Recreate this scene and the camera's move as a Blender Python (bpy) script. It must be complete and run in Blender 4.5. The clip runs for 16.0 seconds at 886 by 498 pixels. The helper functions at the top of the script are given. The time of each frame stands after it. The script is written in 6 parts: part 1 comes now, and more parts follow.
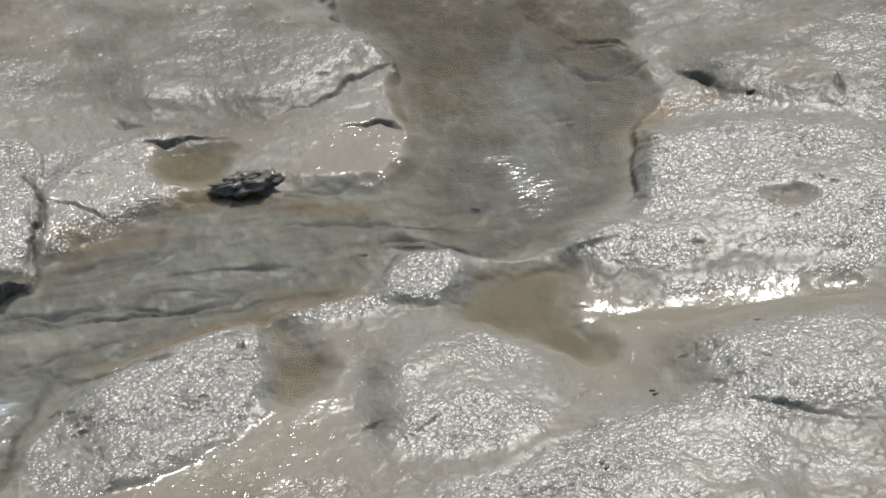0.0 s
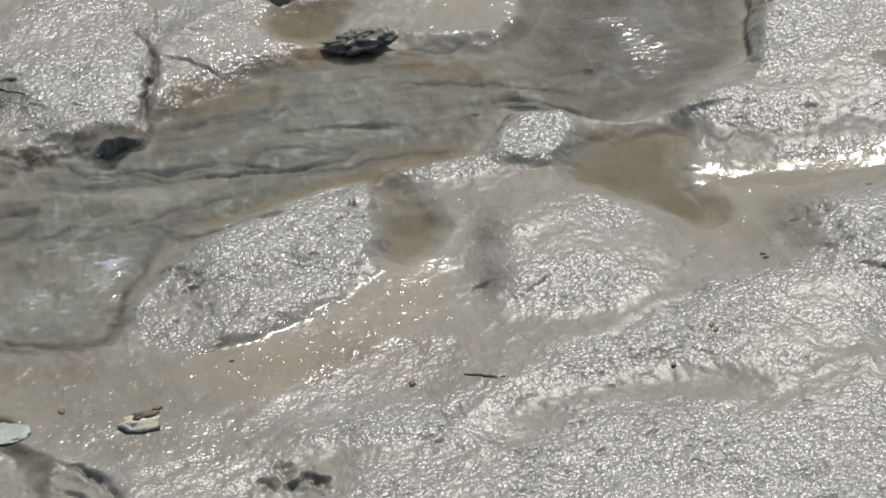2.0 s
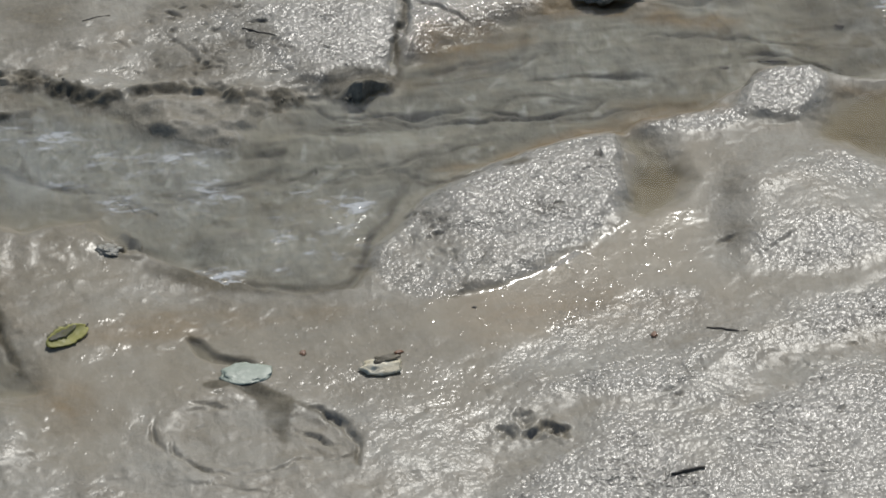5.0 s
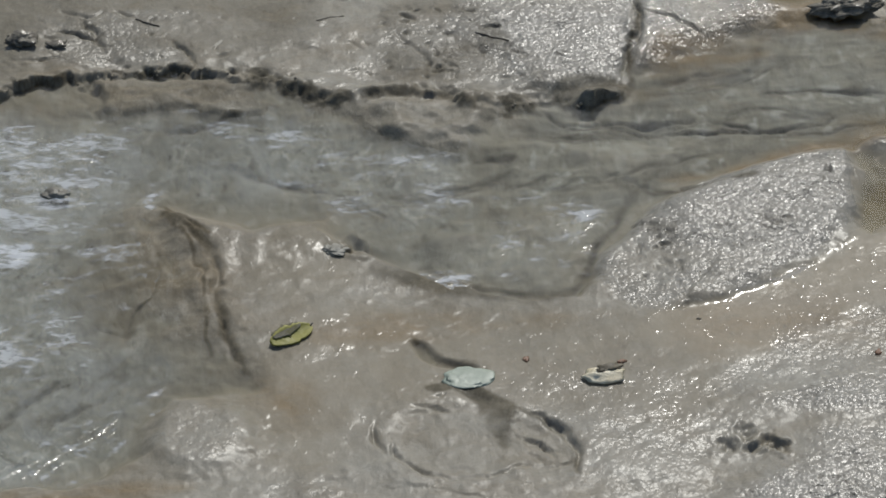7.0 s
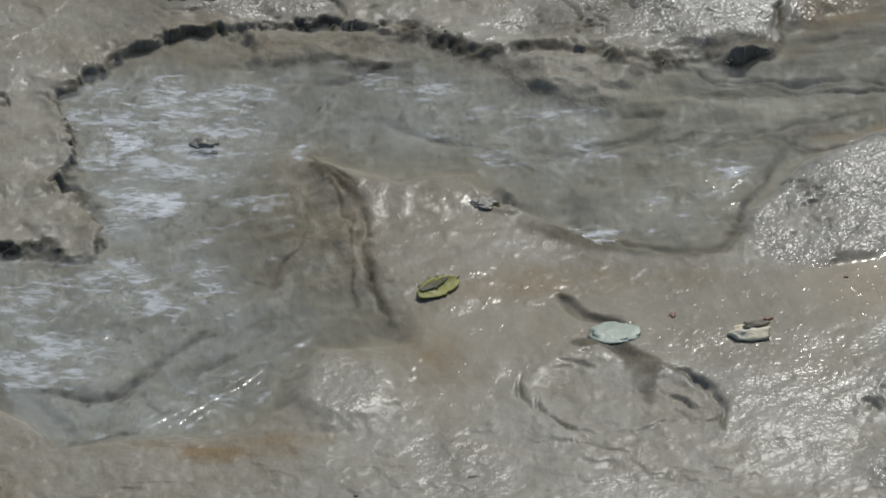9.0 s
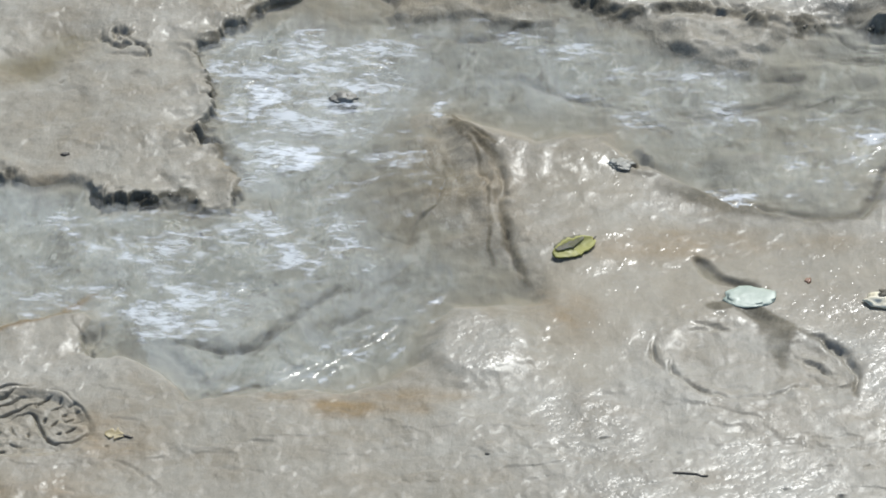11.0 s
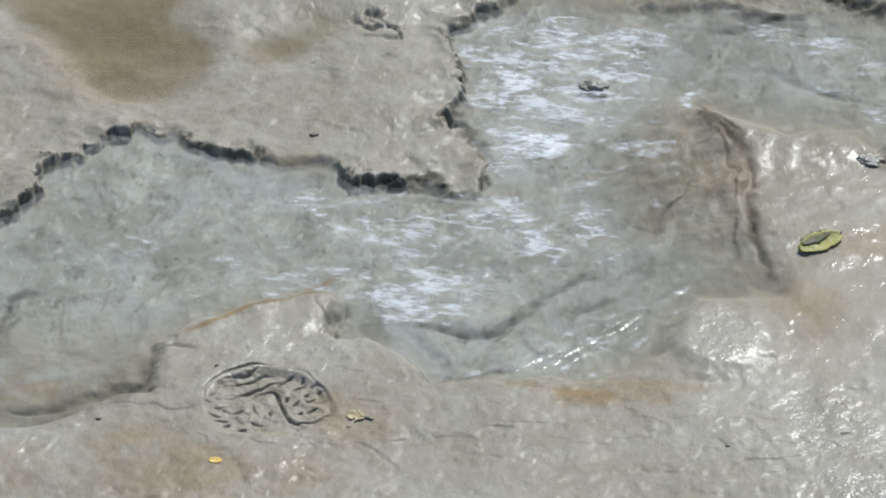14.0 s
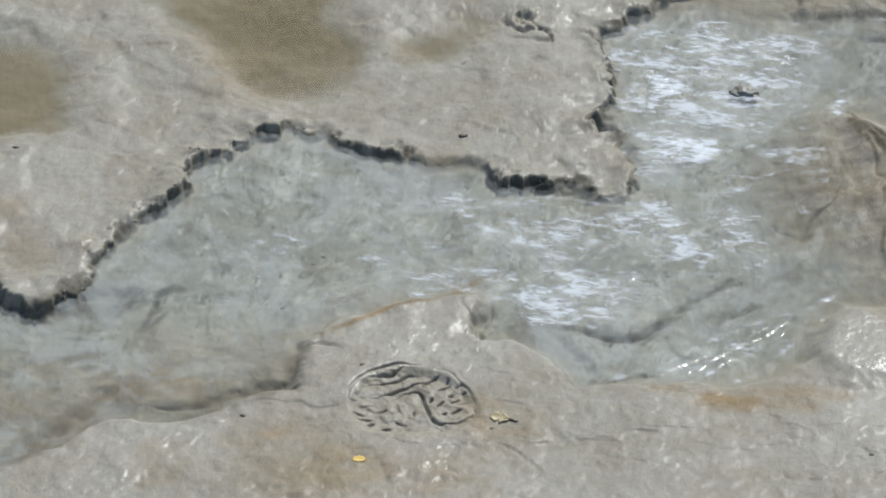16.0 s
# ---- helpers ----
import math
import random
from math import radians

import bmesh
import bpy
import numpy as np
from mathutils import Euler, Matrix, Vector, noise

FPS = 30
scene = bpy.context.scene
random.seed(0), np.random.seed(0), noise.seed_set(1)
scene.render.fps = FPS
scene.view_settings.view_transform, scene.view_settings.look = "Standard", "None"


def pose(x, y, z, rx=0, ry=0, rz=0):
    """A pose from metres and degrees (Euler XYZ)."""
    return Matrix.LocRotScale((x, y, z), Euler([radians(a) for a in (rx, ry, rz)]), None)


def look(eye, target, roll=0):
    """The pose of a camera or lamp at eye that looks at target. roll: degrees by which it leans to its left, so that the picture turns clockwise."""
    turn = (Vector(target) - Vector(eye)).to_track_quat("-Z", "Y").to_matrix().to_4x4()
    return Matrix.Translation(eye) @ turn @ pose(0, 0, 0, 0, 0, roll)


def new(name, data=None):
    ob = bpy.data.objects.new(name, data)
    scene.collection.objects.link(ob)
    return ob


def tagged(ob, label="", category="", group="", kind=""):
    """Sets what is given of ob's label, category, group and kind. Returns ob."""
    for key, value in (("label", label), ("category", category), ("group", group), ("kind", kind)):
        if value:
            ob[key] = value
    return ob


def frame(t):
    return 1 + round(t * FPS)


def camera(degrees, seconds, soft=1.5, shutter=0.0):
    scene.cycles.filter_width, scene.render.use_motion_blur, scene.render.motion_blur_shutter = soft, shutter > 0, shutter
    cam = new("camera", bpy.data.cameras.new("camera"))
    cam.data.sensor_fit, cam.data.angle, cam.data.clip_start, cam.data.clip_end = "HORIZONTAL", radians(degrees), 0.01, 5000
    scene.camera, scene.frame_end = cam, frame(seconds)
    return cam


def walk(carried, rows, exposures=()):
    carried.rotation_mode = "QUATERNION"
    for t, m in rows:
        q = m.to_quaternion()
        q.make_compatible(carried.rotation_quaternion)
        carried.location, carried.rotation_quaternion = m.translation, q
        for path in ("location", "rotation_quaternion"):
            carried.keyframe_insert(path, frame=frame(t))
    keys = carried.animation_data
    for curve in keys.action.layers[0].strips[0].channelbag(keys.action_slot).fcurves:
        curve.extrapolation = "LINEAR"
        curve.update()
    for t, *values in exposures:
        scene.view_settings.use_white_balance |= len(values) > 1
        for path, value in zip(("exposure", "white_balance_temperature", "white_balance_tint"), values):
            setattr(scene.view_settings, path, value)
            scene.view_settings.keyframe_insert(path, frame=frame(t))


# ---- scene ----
# A long lens on a fixed stand pans slowly westwards over wet mud and a shallow runnel.
LENS = 8.965
cam = camera(LENS, 16.0, soft=1.8)
EYE = 1.65
# seconds, pan, degrees below level, lean
ROWS = [
    (0, -7.151, 32.759, -0.02),
    (0.5, -7.013, 33.140, -0.01),
    (1, -6.734, 33.537, -0.04),
    (1.5, -6.265, 33.898, -0.02),
    (2, -5.798, 34.180, -0.02),
    (2.5, -5.417, 34.251, -0.05),
    (3, -5.014, 34.391, -0.07),
    (3.2, -4.829, 34.474, 0.00),
    (5.3, -2.394, 34.693, 0.00),
    (5.5, -2.119, 34.659, 0.12),
    (6, -1.396, 34.596, 0.09),
    (6.5, -0.721, 34.542, 0.10),
    (7, -0.000, 34.623, 0.07),
    (7.5, 0.574, 34.746, 0.03),
    (8, 0.983, 34.877, 0.05),
    (8.5, 1.360, 35.013, 0.13),
    (8.7, 1.549, 35.044, 0.00),
    (10.8, 3.334, 35.469, 0.00),
    (11, 3.518, 35.511, 0.17),
    (11.5, 3.979, 35.592, 0.01),
    (12, 4.507, 35.752, -0.10),
    (12.5, 5.007, 35.843, -0.11),
    (13, 5.519, 35.837, -0.00),
    (13.5, 6.069, 35.678, 0.07),
    (14, 6.579, 35.640, -0.05),
    (14.5, 7.043, 35.673, -0.06),
    (15, 7.532, 35.682, -0.03),
    (15.5, 7.992, 35.621, -0.13),
    (16, 8.414, 35.621, -0.08),
]
STOPS = [(0.0, -0.46, 6290, 8.6), (3.0, -0.47, 6290, 8.6), (5.3, -0.54, 6280, 8.4), (8.7, -0.66, 6200, 7.6), (10.8, 0.2, 6030, 7.2), (13.0, 0.15, 6000, 7.2), (16.0, 0.14, 5980, 7.0)]
walk(cam, [(t, pose(0, 0, EYE, 0, 0, pan) @ pose(0, 0, 0, 90 - down, 0, 0) @ pose(0, 0, 0, 0, 0, lean)) for t, pan, down, lean in ROWS], STOPS)

# ---- sky and sun ----
SUN_UP, SUN_EAST = 47.0, 13.0
world = bpy.data.worlds.new("sky")
scene.world = world
world.use_nodes = True
wn = world.node_tree.nodes
sky = wn.new("ShaderNodeTexSky")
sky.sky_type, sky.sun_disc = "NISHITA", False
sky.air_density, sky.dust_density, sky.ozone_density = 1.0, 1.7, 1.0
sky.sun_elevation, sky.sun_rotation = radians(SUN_UP), radians(SUN_EAST)
wn["Background"].inputs["Strength"].default_value = 0.10
world.node_tree.links.new(sky.outputs["Color"], wn["Background"].inputs["Color"])
sun = new("sun", bpy.data.lights.new("sun", "SUN"))
sun.data.energy, sun.data.angle, sun.data.color = 3.7, radians(1.6), (1.0, 0.95, 0.87)
aim = Vector((math.sin(radians(SUN_EAST)) * math.cos(radians(SUN_UP)), math.cos(radians(SUN_EAST)) * math.cos(radians(SUN_UP)), math.sin(radians(SUN_UP))))
sun.matrix_world = look(aim * 20, (0, 0, 0))


# ---- materials ----
class Mat:
    """A node material: short calls to make and link nodes."""

    def __init__(self, name):
        self.mat = bpy.data.materials.new(name)
        self.mat.use_nodes = True
        self.tree = self.mat.node_tree
        self.bsdf = self.tree.nodes["Principled BSDF"]
        self.out = self.tree.nodes["Material Output"]

    def node(self, kind, **values):
        n = self.tree.nodes.new(kind)
        for key, value in values.items():
            setattr(n, key, value)
        return n

    def link(self, a, b):
        self.tree.links.new(a, b)

    def put(self, socket, value):
        if isinstance(value, bpy.types.NodeSocket):
            self.link(value, socket)
        else:
            socket.default_value = value

    def attr(self, name):
        return self.node("ShaderNodeAttribute", attribute_name=name).outputs["Fac"]

    def noise(self, scale, detail=4.0, rough=0.55, stretch=(1, 1, 1), turn=0.0, distortion=0.0, shift=0.0):
        co = self.node("ShaderNodeTexCoord").outputs["Object"]
        mp = self.node("ShaderNodeMapping")
        mp.inputs["Scale"].default_value = stretch
        mp.inputs["Location"].default_value = (shift, shift, 0)
        mp.inputs["Rotation"].default_value = (0, 0, radians(turn))
        self.link(co, mp.inputs["Vector"])
        n = self.node("ShaderNodeTexNoise")
        for key, value in (("Scale", scale), ("Detail", detail), ("Roughness", rough), ("Distortion", distortion)):
            n.inputs[key].default_value = value
        self.link(mp.outputs["Vector"], n.inputs["Vector"])
        return n.outputs["Fac"]

    def ramp(self, value, low, high, a=0.0, b=1.0):
        n = self.node("ShaderNodeMapRange")
        for key, v in (("Value", value), ("From Min", low), ("From Max", high), ("To Min", a), ("To Max", b)):
            self.put(n.inputs[key], v)
        return n.outputs["Result"]

    def math(self, op, a, b=0.0):
        n = self.node("ShaderNodeMath", operation=op)
        self.put(n.inputs[0], a)
        self.put(n.inputs[1], b)
        return n.outputs[0]

    def mix(self, factor, a, b, blend="MIX"):
        n = self.node("ShaderNodeMix", data_type="RGBA", blend_type=blend)
        self.put(n.inputs["Factor"], factor)
        self.put(n.inputs["A"], a if isinstance(a, bpy.types.NodeSocket) else (*a, 1))
        self.put(n.inputs["B"], b if isinstance(b, bpy.types.NodeSocket) else (*b, 1))
        return n.outputs["Result"]

    def bump(self, height, strength, distance, normal=None):
        n = self.node("ShaderNodeBump")
        self.put(n.inputs["Strength"], strength)
        n.inputs["Distance"].default_value = distance
        self.link(height, n.inputs["Height"])
        if normal is not None:
            self.link(normal, n.inputs["Normal"])
        return n.outputs["Normal"]

    def done(self, color, rough, normal=None, **more):
        self.put(self.bsdf.inputs["Base Color"], color if isinstance(color, bpy.types.NodeSocket) else (*color, 1))
        self.put(self.bsdf.inputs["Roughness"], rough)
        if normal is not None:
            self.link(normal, self.bsdf.inputs["Normal"])
        for key, value in more.items():
            self.put(self.bsdf.inputs[key.replace("_", " ")], value)
        return self.mat


def mud_material():
    m = Mat("wet_mud")
    grain, stain, brown, bed, silt_shade, slick, moist = (m.attr(k) for k in ("grain", "stain", "brown", "bed", "silt_shade", "slick", "wet"))
    rough_skin = m.math("SUBTRACT", 1.0, slick)
    broad, mid, fine = m.noise(9, 5), m.noise(45, 5, 0.6), m.noise(420, 4, 0.65, (1.0, 0.6, 1.0))
    # drained mud
    tan = m.mix(m.ramp(broad, 0.35, 0.68), (0.268, 0.246, 0.196), (0.232, 0.208, 0.158))
    tan = m.mix(slick, tan, m.mix(m.ramp(m.noise(16, 4, 0.5, (1, 1.6, 1), -10, 0.4), 0.35, 0.65), (0.29, 0.25, 0.172), (0.25, 0.213, 0.145)))
    patch_edge = m.noise(22, 8, 0.66, (1.0, 1.4, 1.0), 6, 0.5, 14.0)
    tan = m.mix(m.math("MULTIPLY", m.ramp(patch_edge, 0.52, 0.58, 0.0, 0.35), rough_skin), tan, (0.195, 0.158, 0.098))
    tan = m.mix(m.math("MULTIPLY", m.ramp(patch_edge, 0.46, 0.40, 0.0, 0.4), rough_skin), tan, (0.31, 0.298, 0.252))
    tan = m.mix(m.ramp(mid, 0.45, 0.65, 0.0, 0.3), tan, (0.30, 0.282, 0.23))
    tan = m.mix(m.ramp(grain, 0.3, 0.9, 0.0, 0.75), tan, (0.245, 0.232, 0.195))
    crumb = m.noise(125, 6, 0.66, (1.0, 0.55, 1.0), 8, 0.2, 17.0)
    tan = m.mix(m.math("MULTIPLY", m.ramp(crumb, 0.57, 0.65, 0.0, 0.26), rough_skin), tan, (0.39, 0.375, 0.325))
    tan = m.mix(m.math("MULTIPLY", m.ramp(crumb, 0.41, 0.34, 0.0, 0.28), rough_skin), tan, (0.135, 0.115, 0.08))
    # clay under the water
    clay = m.mix(m.ramp(m.noise(7, 5, 0.6, (1.0, 2.5, 1.0), -9, 0.6), 0.35, 0.65), (0.185, 0.176, 0.139), (0.285, 0.268, 0.213))
    lamina = m.noise(26, 5, 0.58, (1.0, 5.5, 1.0), -9, 0.7)
    clay = m.mix(m.ramp(lamina, 0.50, 0.64, 0.0, 0.5), clay, (0.115, 0.110, 0.088))
    clay = m.mix(m.ramp(lamina, 0.45, 0.36, 0.0, 0.45), clay, (0.30, 0.285, 0.232))
    cloud = m.noise(13, 7, 0.62, (1.0, 0.7, 1.0), 20, 0.6)
    light = m.mix(m.ramp(cloud, 0.36, 0.64), (0.226, 0.233, 0.210), (0.336, 0.343, 0.320))
    swirl = m.noise(36, 7, 0.66, (1.0, 0.8, 1.0), 24, 0.9, 8.0)
    light = m.mix(m.ramp(swirl, 0.54, 0.68, 0.0, 0.5), light, (0.44, 0.455, 0.44))
    light = m.mix(m.ramp(swirl, 0.45, 0.33, 0.0, 0.45), light, (0.165, 0.170, 0.145))
    clay = m.mix(m.attr("pale"), clay, light)
    rusty = m.noise(20, 6, 0.65, (1.0, 1.8, 1.0), -10, 1.2)
    clay = m.mix(m.ramp(rusty, 0.54, 0.7, 0.0, 0.6), clay, (0.195, 0.158, 0.105))
    clump = m.noise(95, 7, 0.72, (1.0, 0.5, 1.0), 18, 0.3)
    clay = m.mix(m.ramp(clump, 0.54, 0.68, 0.0, 0.5), clay, (0.11, 0.106, 0.084))
    clay = m.mix(m.ramp(clump, 0.45, 0.33, 0.0, 0.4), clay, (0.38, 0.375, 0.33))
    clay = m.mix(m.ramp(m.noise(130, 2, 0.5, (1.0, 0.7, 1.0), 20, 0.0, 6.0), 0.71, 0.74, 0.0, 0.8), clay, (0.05, 0.047, 0.04))
    flake = m.noise(70, 8, 0.72, (1.0, 0.5, 1.0), 30, 0.5, 21.0)
    clay = m.mix(m.ramp(flake, 0.56, 0.585, 0.0, 0.62), clay, (0.47, 0.475, 0.44))
    clay = m.mix(m.ramp(flake, 0.435, 0.41, 0.0, 0.62), clay, (0.105, 0.100, 0.078))
    chip = m.noise(170, 5, 0.7, (1.0, 0.5, 1.0), -20, 0.3, 31.0)
    clay = m.mix(m.ramp(chip, 0.60, 0.63, 0.0, 0.6), clay, (0.48, 0.49, 0.46))
    clay = m.mix(m.ramp(chip, 0.38, 0.35, 0.0, 0.65), clay, (0.08, 0.075, 0.058))
    color = m.mix(m.math("MULTIPLY", bed, m.ramp(m.noise(11, 7, 0.65, (1.0, 1.6, 1.0), -8, 0.5, 5.0), 0.36, 0.62, 0.6, 1.0)), tan, clay)
    # this mask darkens both for settled silt and for shade put into the colour
    color = m.mix(m.math("MULTIPLY", silt_shade, m.ramp(mid, 0.25, 0.55, 0.45, 0.9)), color, m.mix(m.ramp(m.noise(150, 5, 0.7), 0.42, 0.62), (0.045, 0.041, 0.031), (0.115, 0.104, 0.077)))
    color = m.mix(m.math("MULTIPLY", stain, m.ramp(mid, 0.15, 0.45, 0.3, 0.9)), color, m.mix(m.ramp(m.noise(24, 7, 0.68, (1.0, 2.6, 1.0), -12, 0.6, 2.0), 0.4, 0.62), (0.235, 0.155, 0.06), (0.15, 0.108, 0.052)))
    color = m.mix(m.math("MULTIPLY", brown, m.ramp(broad, 0.35, 0.65, 0.6, 0.9)), color, m.mix(m.ramp(m.noise(18, 7, 0.66, (1.0, 1.6, 1.0), -10, 0.6), 0.36, 0.64), (0.150, 0.118, 0.060), (0.235, 0.195, 0.118)))
    mottle = m.noise(300, 5, 0.7, (1.0, 0.55, 1.0))
    worn = m.ramp(slick, 0, 1, 1.0, 0.35)
    color = m.mix(m.math("MULTIPLY", m.ramp(mottle, 0.5, 0.35, 0.0, m.ramp(grain, 0.2, 0.8, 0.05, 0.2)), worn), color, (0.06, 0.05, 0.03))
    color = m.mix(m.math("MULTIPLY", m.ramp(mottle, 0.5, 0.66, 0.0, 0.1), worn), color, (0.55, 0.50, 0.40))
    speck = m.ramp(m.noise(230, 3, 0.7, (1.0, 0.7, 1.0)), 0.61, 0.68)
    color = m.mix(m.math("MULTIPLY", speck, m.ramp(grain, 0.1, 1.0, 0.1, 0.8)), color, (0.075, 0.066, 0.05))
    wander = m.noise(70, 5, 0.6, (1.0, 1.7, 1.0), 5, 0.8)
    crack = m.math("MULTIPLY", m.ramp(wander, 0.488, 0.5), m.ramp(wander, 0.512, 0.5))
    crack = m.math("MULTIPLY", crack, m.math("MULTIPLY", m.ramp(m.noise(38, 3), 0.54, 0.64), m.ramp(grain, 0.3, 0.9)))
    color = m.mix(m.math("MULTIPLY", crack, 0.8), color, (0.05, 0.047, 0.04))
    height = m.math("SUBTRACT", fine, m.math("MULTIPLY", crack, 1.5))
    normal = m.bump(height, m.math("MULTIPLY", m.math("MULTIPLY", m.ramp(slick, 0, 1, 1.0, 0.2), m.ramp(grain, 0.2, 0.8, 0.2, 0.7)), m.ramp(bed, 0, 1, 1.0, 0.5)), 0.0010)
    lumps = m.noise(120, 6, 0.64, (1.0, 0.55, 1.0), 15, 0.3, 4.0)
    normal = m.bump(lumps, m.math("MULTIPLY", m.ramp(slick, 0, 1, 0.5, 0.1), m.ramp(bed, 0, 1, 1.0, 1.6)), 0.0026, normal)
    # the wet skin: beaded over grit, drawn smooth where water ran
    grit = m.node("ShaderNodeTexVoronoi")
    grit.inputs["Scale"].default_value = 380
    m.link(m.node("ShaderNodeTexCoord").outputs["Object"], grit.inputs["Vector"])
    beads = m.math("SUBTRACT", m.math("MULTIPLY", m.noise(300, 3, 0.55), 0.9), m.math("MULTIPLY", m.math("POWER", grit.outputs["Distance"], 2.0), 0.5))
    drops = m.ramp(m.noise(210, 2, 0.5, (1.0, 0.7, 1.0), 12, 0.0, 3.0), 0.59, 0.74)
    film = m.bump(m.math("SUBTRACT", beads, crack), m.math("MAXIMUM", m.ramp(grain, 0.2, 0.7, 0.0, 1.0), m.math("MULTIPLY", slick, 0.13)), 0.0010)
    film = m.bump(drops, m.math("MULTIPLY", m.math("MULTIPLY", moist, m.ramp(grain, 0.25, 0.65, 0.7, 0.0)), m.ramp(m.noise(26, 3), 0.36, 0.55)), 0.0006, film)
    film = m.bump(m.noise(75, 3, 0.55, (1.0, 0.6, 1.0), 10, 0.3, 12.0), m.ramp(slick, 0, 1, 0.3, 0.15), 0.0016, film)
    m.link(film, m.bsdf.inputs["Coat Normal"])
    dry = m.math("MULTIPLY", m.math("MULTIPLY", m.math("SUBTRACT", 1.0, bed), m.math("SUBTRACT", 1.0, brown)), m.ramp(silt_shade, 0.0, 0.5, 1.0, 0.1))
    wet = m.math("MAXIMUM", m.ramp(grain, 0.1, 0.75, 0.17, 0.95), m.math("MULTIPLY", slick, 0.65))
    return m.done(color, m.ramp(fine, 0.2, 0.8, 0.5, 0.7), normal, Coat_Weight=m.math("MULTIPLY", dry, wet), Coat_Roughness=m.math("SUBTRACT", m.ramp(grain, 0.1, 0.7, 0.36, 0.26), m.math("MULTIPLY", slick, 0.26)), Coat_IOR=1.45, Specular_IOR_Level=m.math("MULTIPLY", dry, m.ramp(moist, 0, 1, 0.12, 0.3)))


def water_material():
    m = Mat("silty_water")
    t = m.tree.nodes
    t.remove(m.bsdf)
    riffle = m.attr("riffle")
    normal = m.bump(m.noise(160, 3, 0.5, (1.0, 2.2, 1.0)), m.ramp(riffle, 0, 1, 0.07, 0.5), 0.002)
    clear = m.node("ShaderNodeBsdfTransparent")
    clear.inputs["Color"].default_value = (0.93, 0.95, 0.93, 1)
    # silt hanging in the water
    silt_shade = m.node("ShaderNodeBsdfDiffuse")
    silt_shade.inputs["Color"].default_value = (0.37, 0.385, 0.36, 1)
    body = m.node("ShaderNodeMixShader")
    swirl = m.ramp(m.noise(26, 9, 0.76, (1, 0.75, 1), 24, 0.7), 0.48, 0.56)
    pale = m.attr("pale")
    cloud = m.math("MULTIPLY", pale, m.ramp(swirl, 0, 1, 0.08, 0.42))
    cloud = m.math("MULTIPLY", m.math("ADD", cloud, 0.05), m.ramp(m.attr("brown"), 0, 1, 1.0, 0.1))
    m.put(body.inputs[0], cloud)
    m.link(clear.outputs[0], body.inputs[1])
    m.link(silt_shade.outputs[0], body.inputs[2])
    # the sky's reflection on ripples, painted as streaks of white diffuse colour
    sky_sheen = m.node("ShaderNodeBsdfDiffuse")
    sky_sheen.inputs["Color"].default_value = (0.67, 0.70, 0.73, 1)
    wide = m.noise(34, 6, 0.62, (1.0, 2.0, 1.0), 10, 0.6)
    small = m.noise(120, 5, 0.62, (1.0, 2.2, 1.0), -16, 0.6)
    amount = m.math("ADD", riffle, m.math("ADD", m.math("MULTIPLY", m.math("SUBTRACT", wide, 0.5), 2.8), m.math("MULTIPLY", m.math("SUBTRACT", small, 0.5), 2.0)))
    sheened = m.node("ShaderNodeMixShader")
    m.put(sheened.inputs[0], m.math("MULTIPLY", m.ramp(amount, 0.5, 1.0), m.math("MULTIPLY", m.ramp(riffle, 0.02, 0.2), m.ramp(riffle, 0.3, 1.0, 0.5, 0.85))))
    m.link(body.outputs[0], sheened.inputs[1])
    m.link(sky_sheen.outputs[0], sheened.inputs[2])
    body = sheened
    gloss = m.node("ShaderNodeBsdfGlossy")
    m.put(gloss.inputs["Roughness"], m.ramp(riffle, 0, 1, 0.09, 0.22))
    m.link(normal, gloss.inputs["Normal"])
    fresnel = m.node("ShaderNodeFresnel")
    fresnel.inputs["IOR"].default_value = 1.33
    m.link(normal, fresnel.inputs["Normal"])
    top = m.node("ShaderNodeMixShader")
    m.link(fresnel.outputs[0], top.inputs[0])
    m.link(body.outputs[0], top.inputs[1])
    m.link(gloss.outputs[0], top.inputs[2])
    m.link(top.outputs[0], m.out.inputs["Surface"])
    return m.mat


def plain_material(name, a, b, scale, rough, relief=0.3, depth=0.001, **more):
    """Two mottled colours with a fine relief."""
    m = Mat(name)
    n = m.noise(scale, 5, 0.6)
    return m.done(m.mix(m.ramp(n, 0.35, 0.65), a, b), m.ramp(m.noise(scale * 3, 3), 0.3, 0.7, rough * 0.8, min(1.0, rough * 1.2)), m.bump(m.noise(scale * 4, 4, 0.6), relief, depth), **more)


MUD, WATER = mud_material(), water_material()
CLOD = plain_material("dark_wet_clod", (0.14, 0.125, 0.095), (0.30, 0.27, 0.21), 260, 0.7, 0.9, 0.0014, Coat_Weight=0.3, Coat_Roughness=0.15)
PELLET = plain_material("wet_mud_pellet", (0.19, 0.16, 0.11), (0.33, 0.29, 0.215), 160, 0.5, 0.6, 0.001, Coat_Weight=0.35, Coat_Roughness=0.15)
STONE = plain_material("grey_stone", (0.12, 0.11, 0.085), (0.27, 0.26, 0.22), 120, 0.5, 0.4, 0.0006)
PALE_STONE = plain_material("pale_green_stone", (0.29, 0.335, 0.27), (0.40, 0.45, 0.37), 70, 0.5, 0.4, 0.0008)
PALE_CLAY = plain_material("pale_clay", (0.25, 0.235, 0.185), (0.38, 0.365, 0.31), 160, 0.5, 0.6, 0.0012)
CHIP = plain_material("cream_chip", (0.86, 0.79, 0.60), (0.66, 0.58, 0.40), 140, 0.5, 0.5, 0.001)
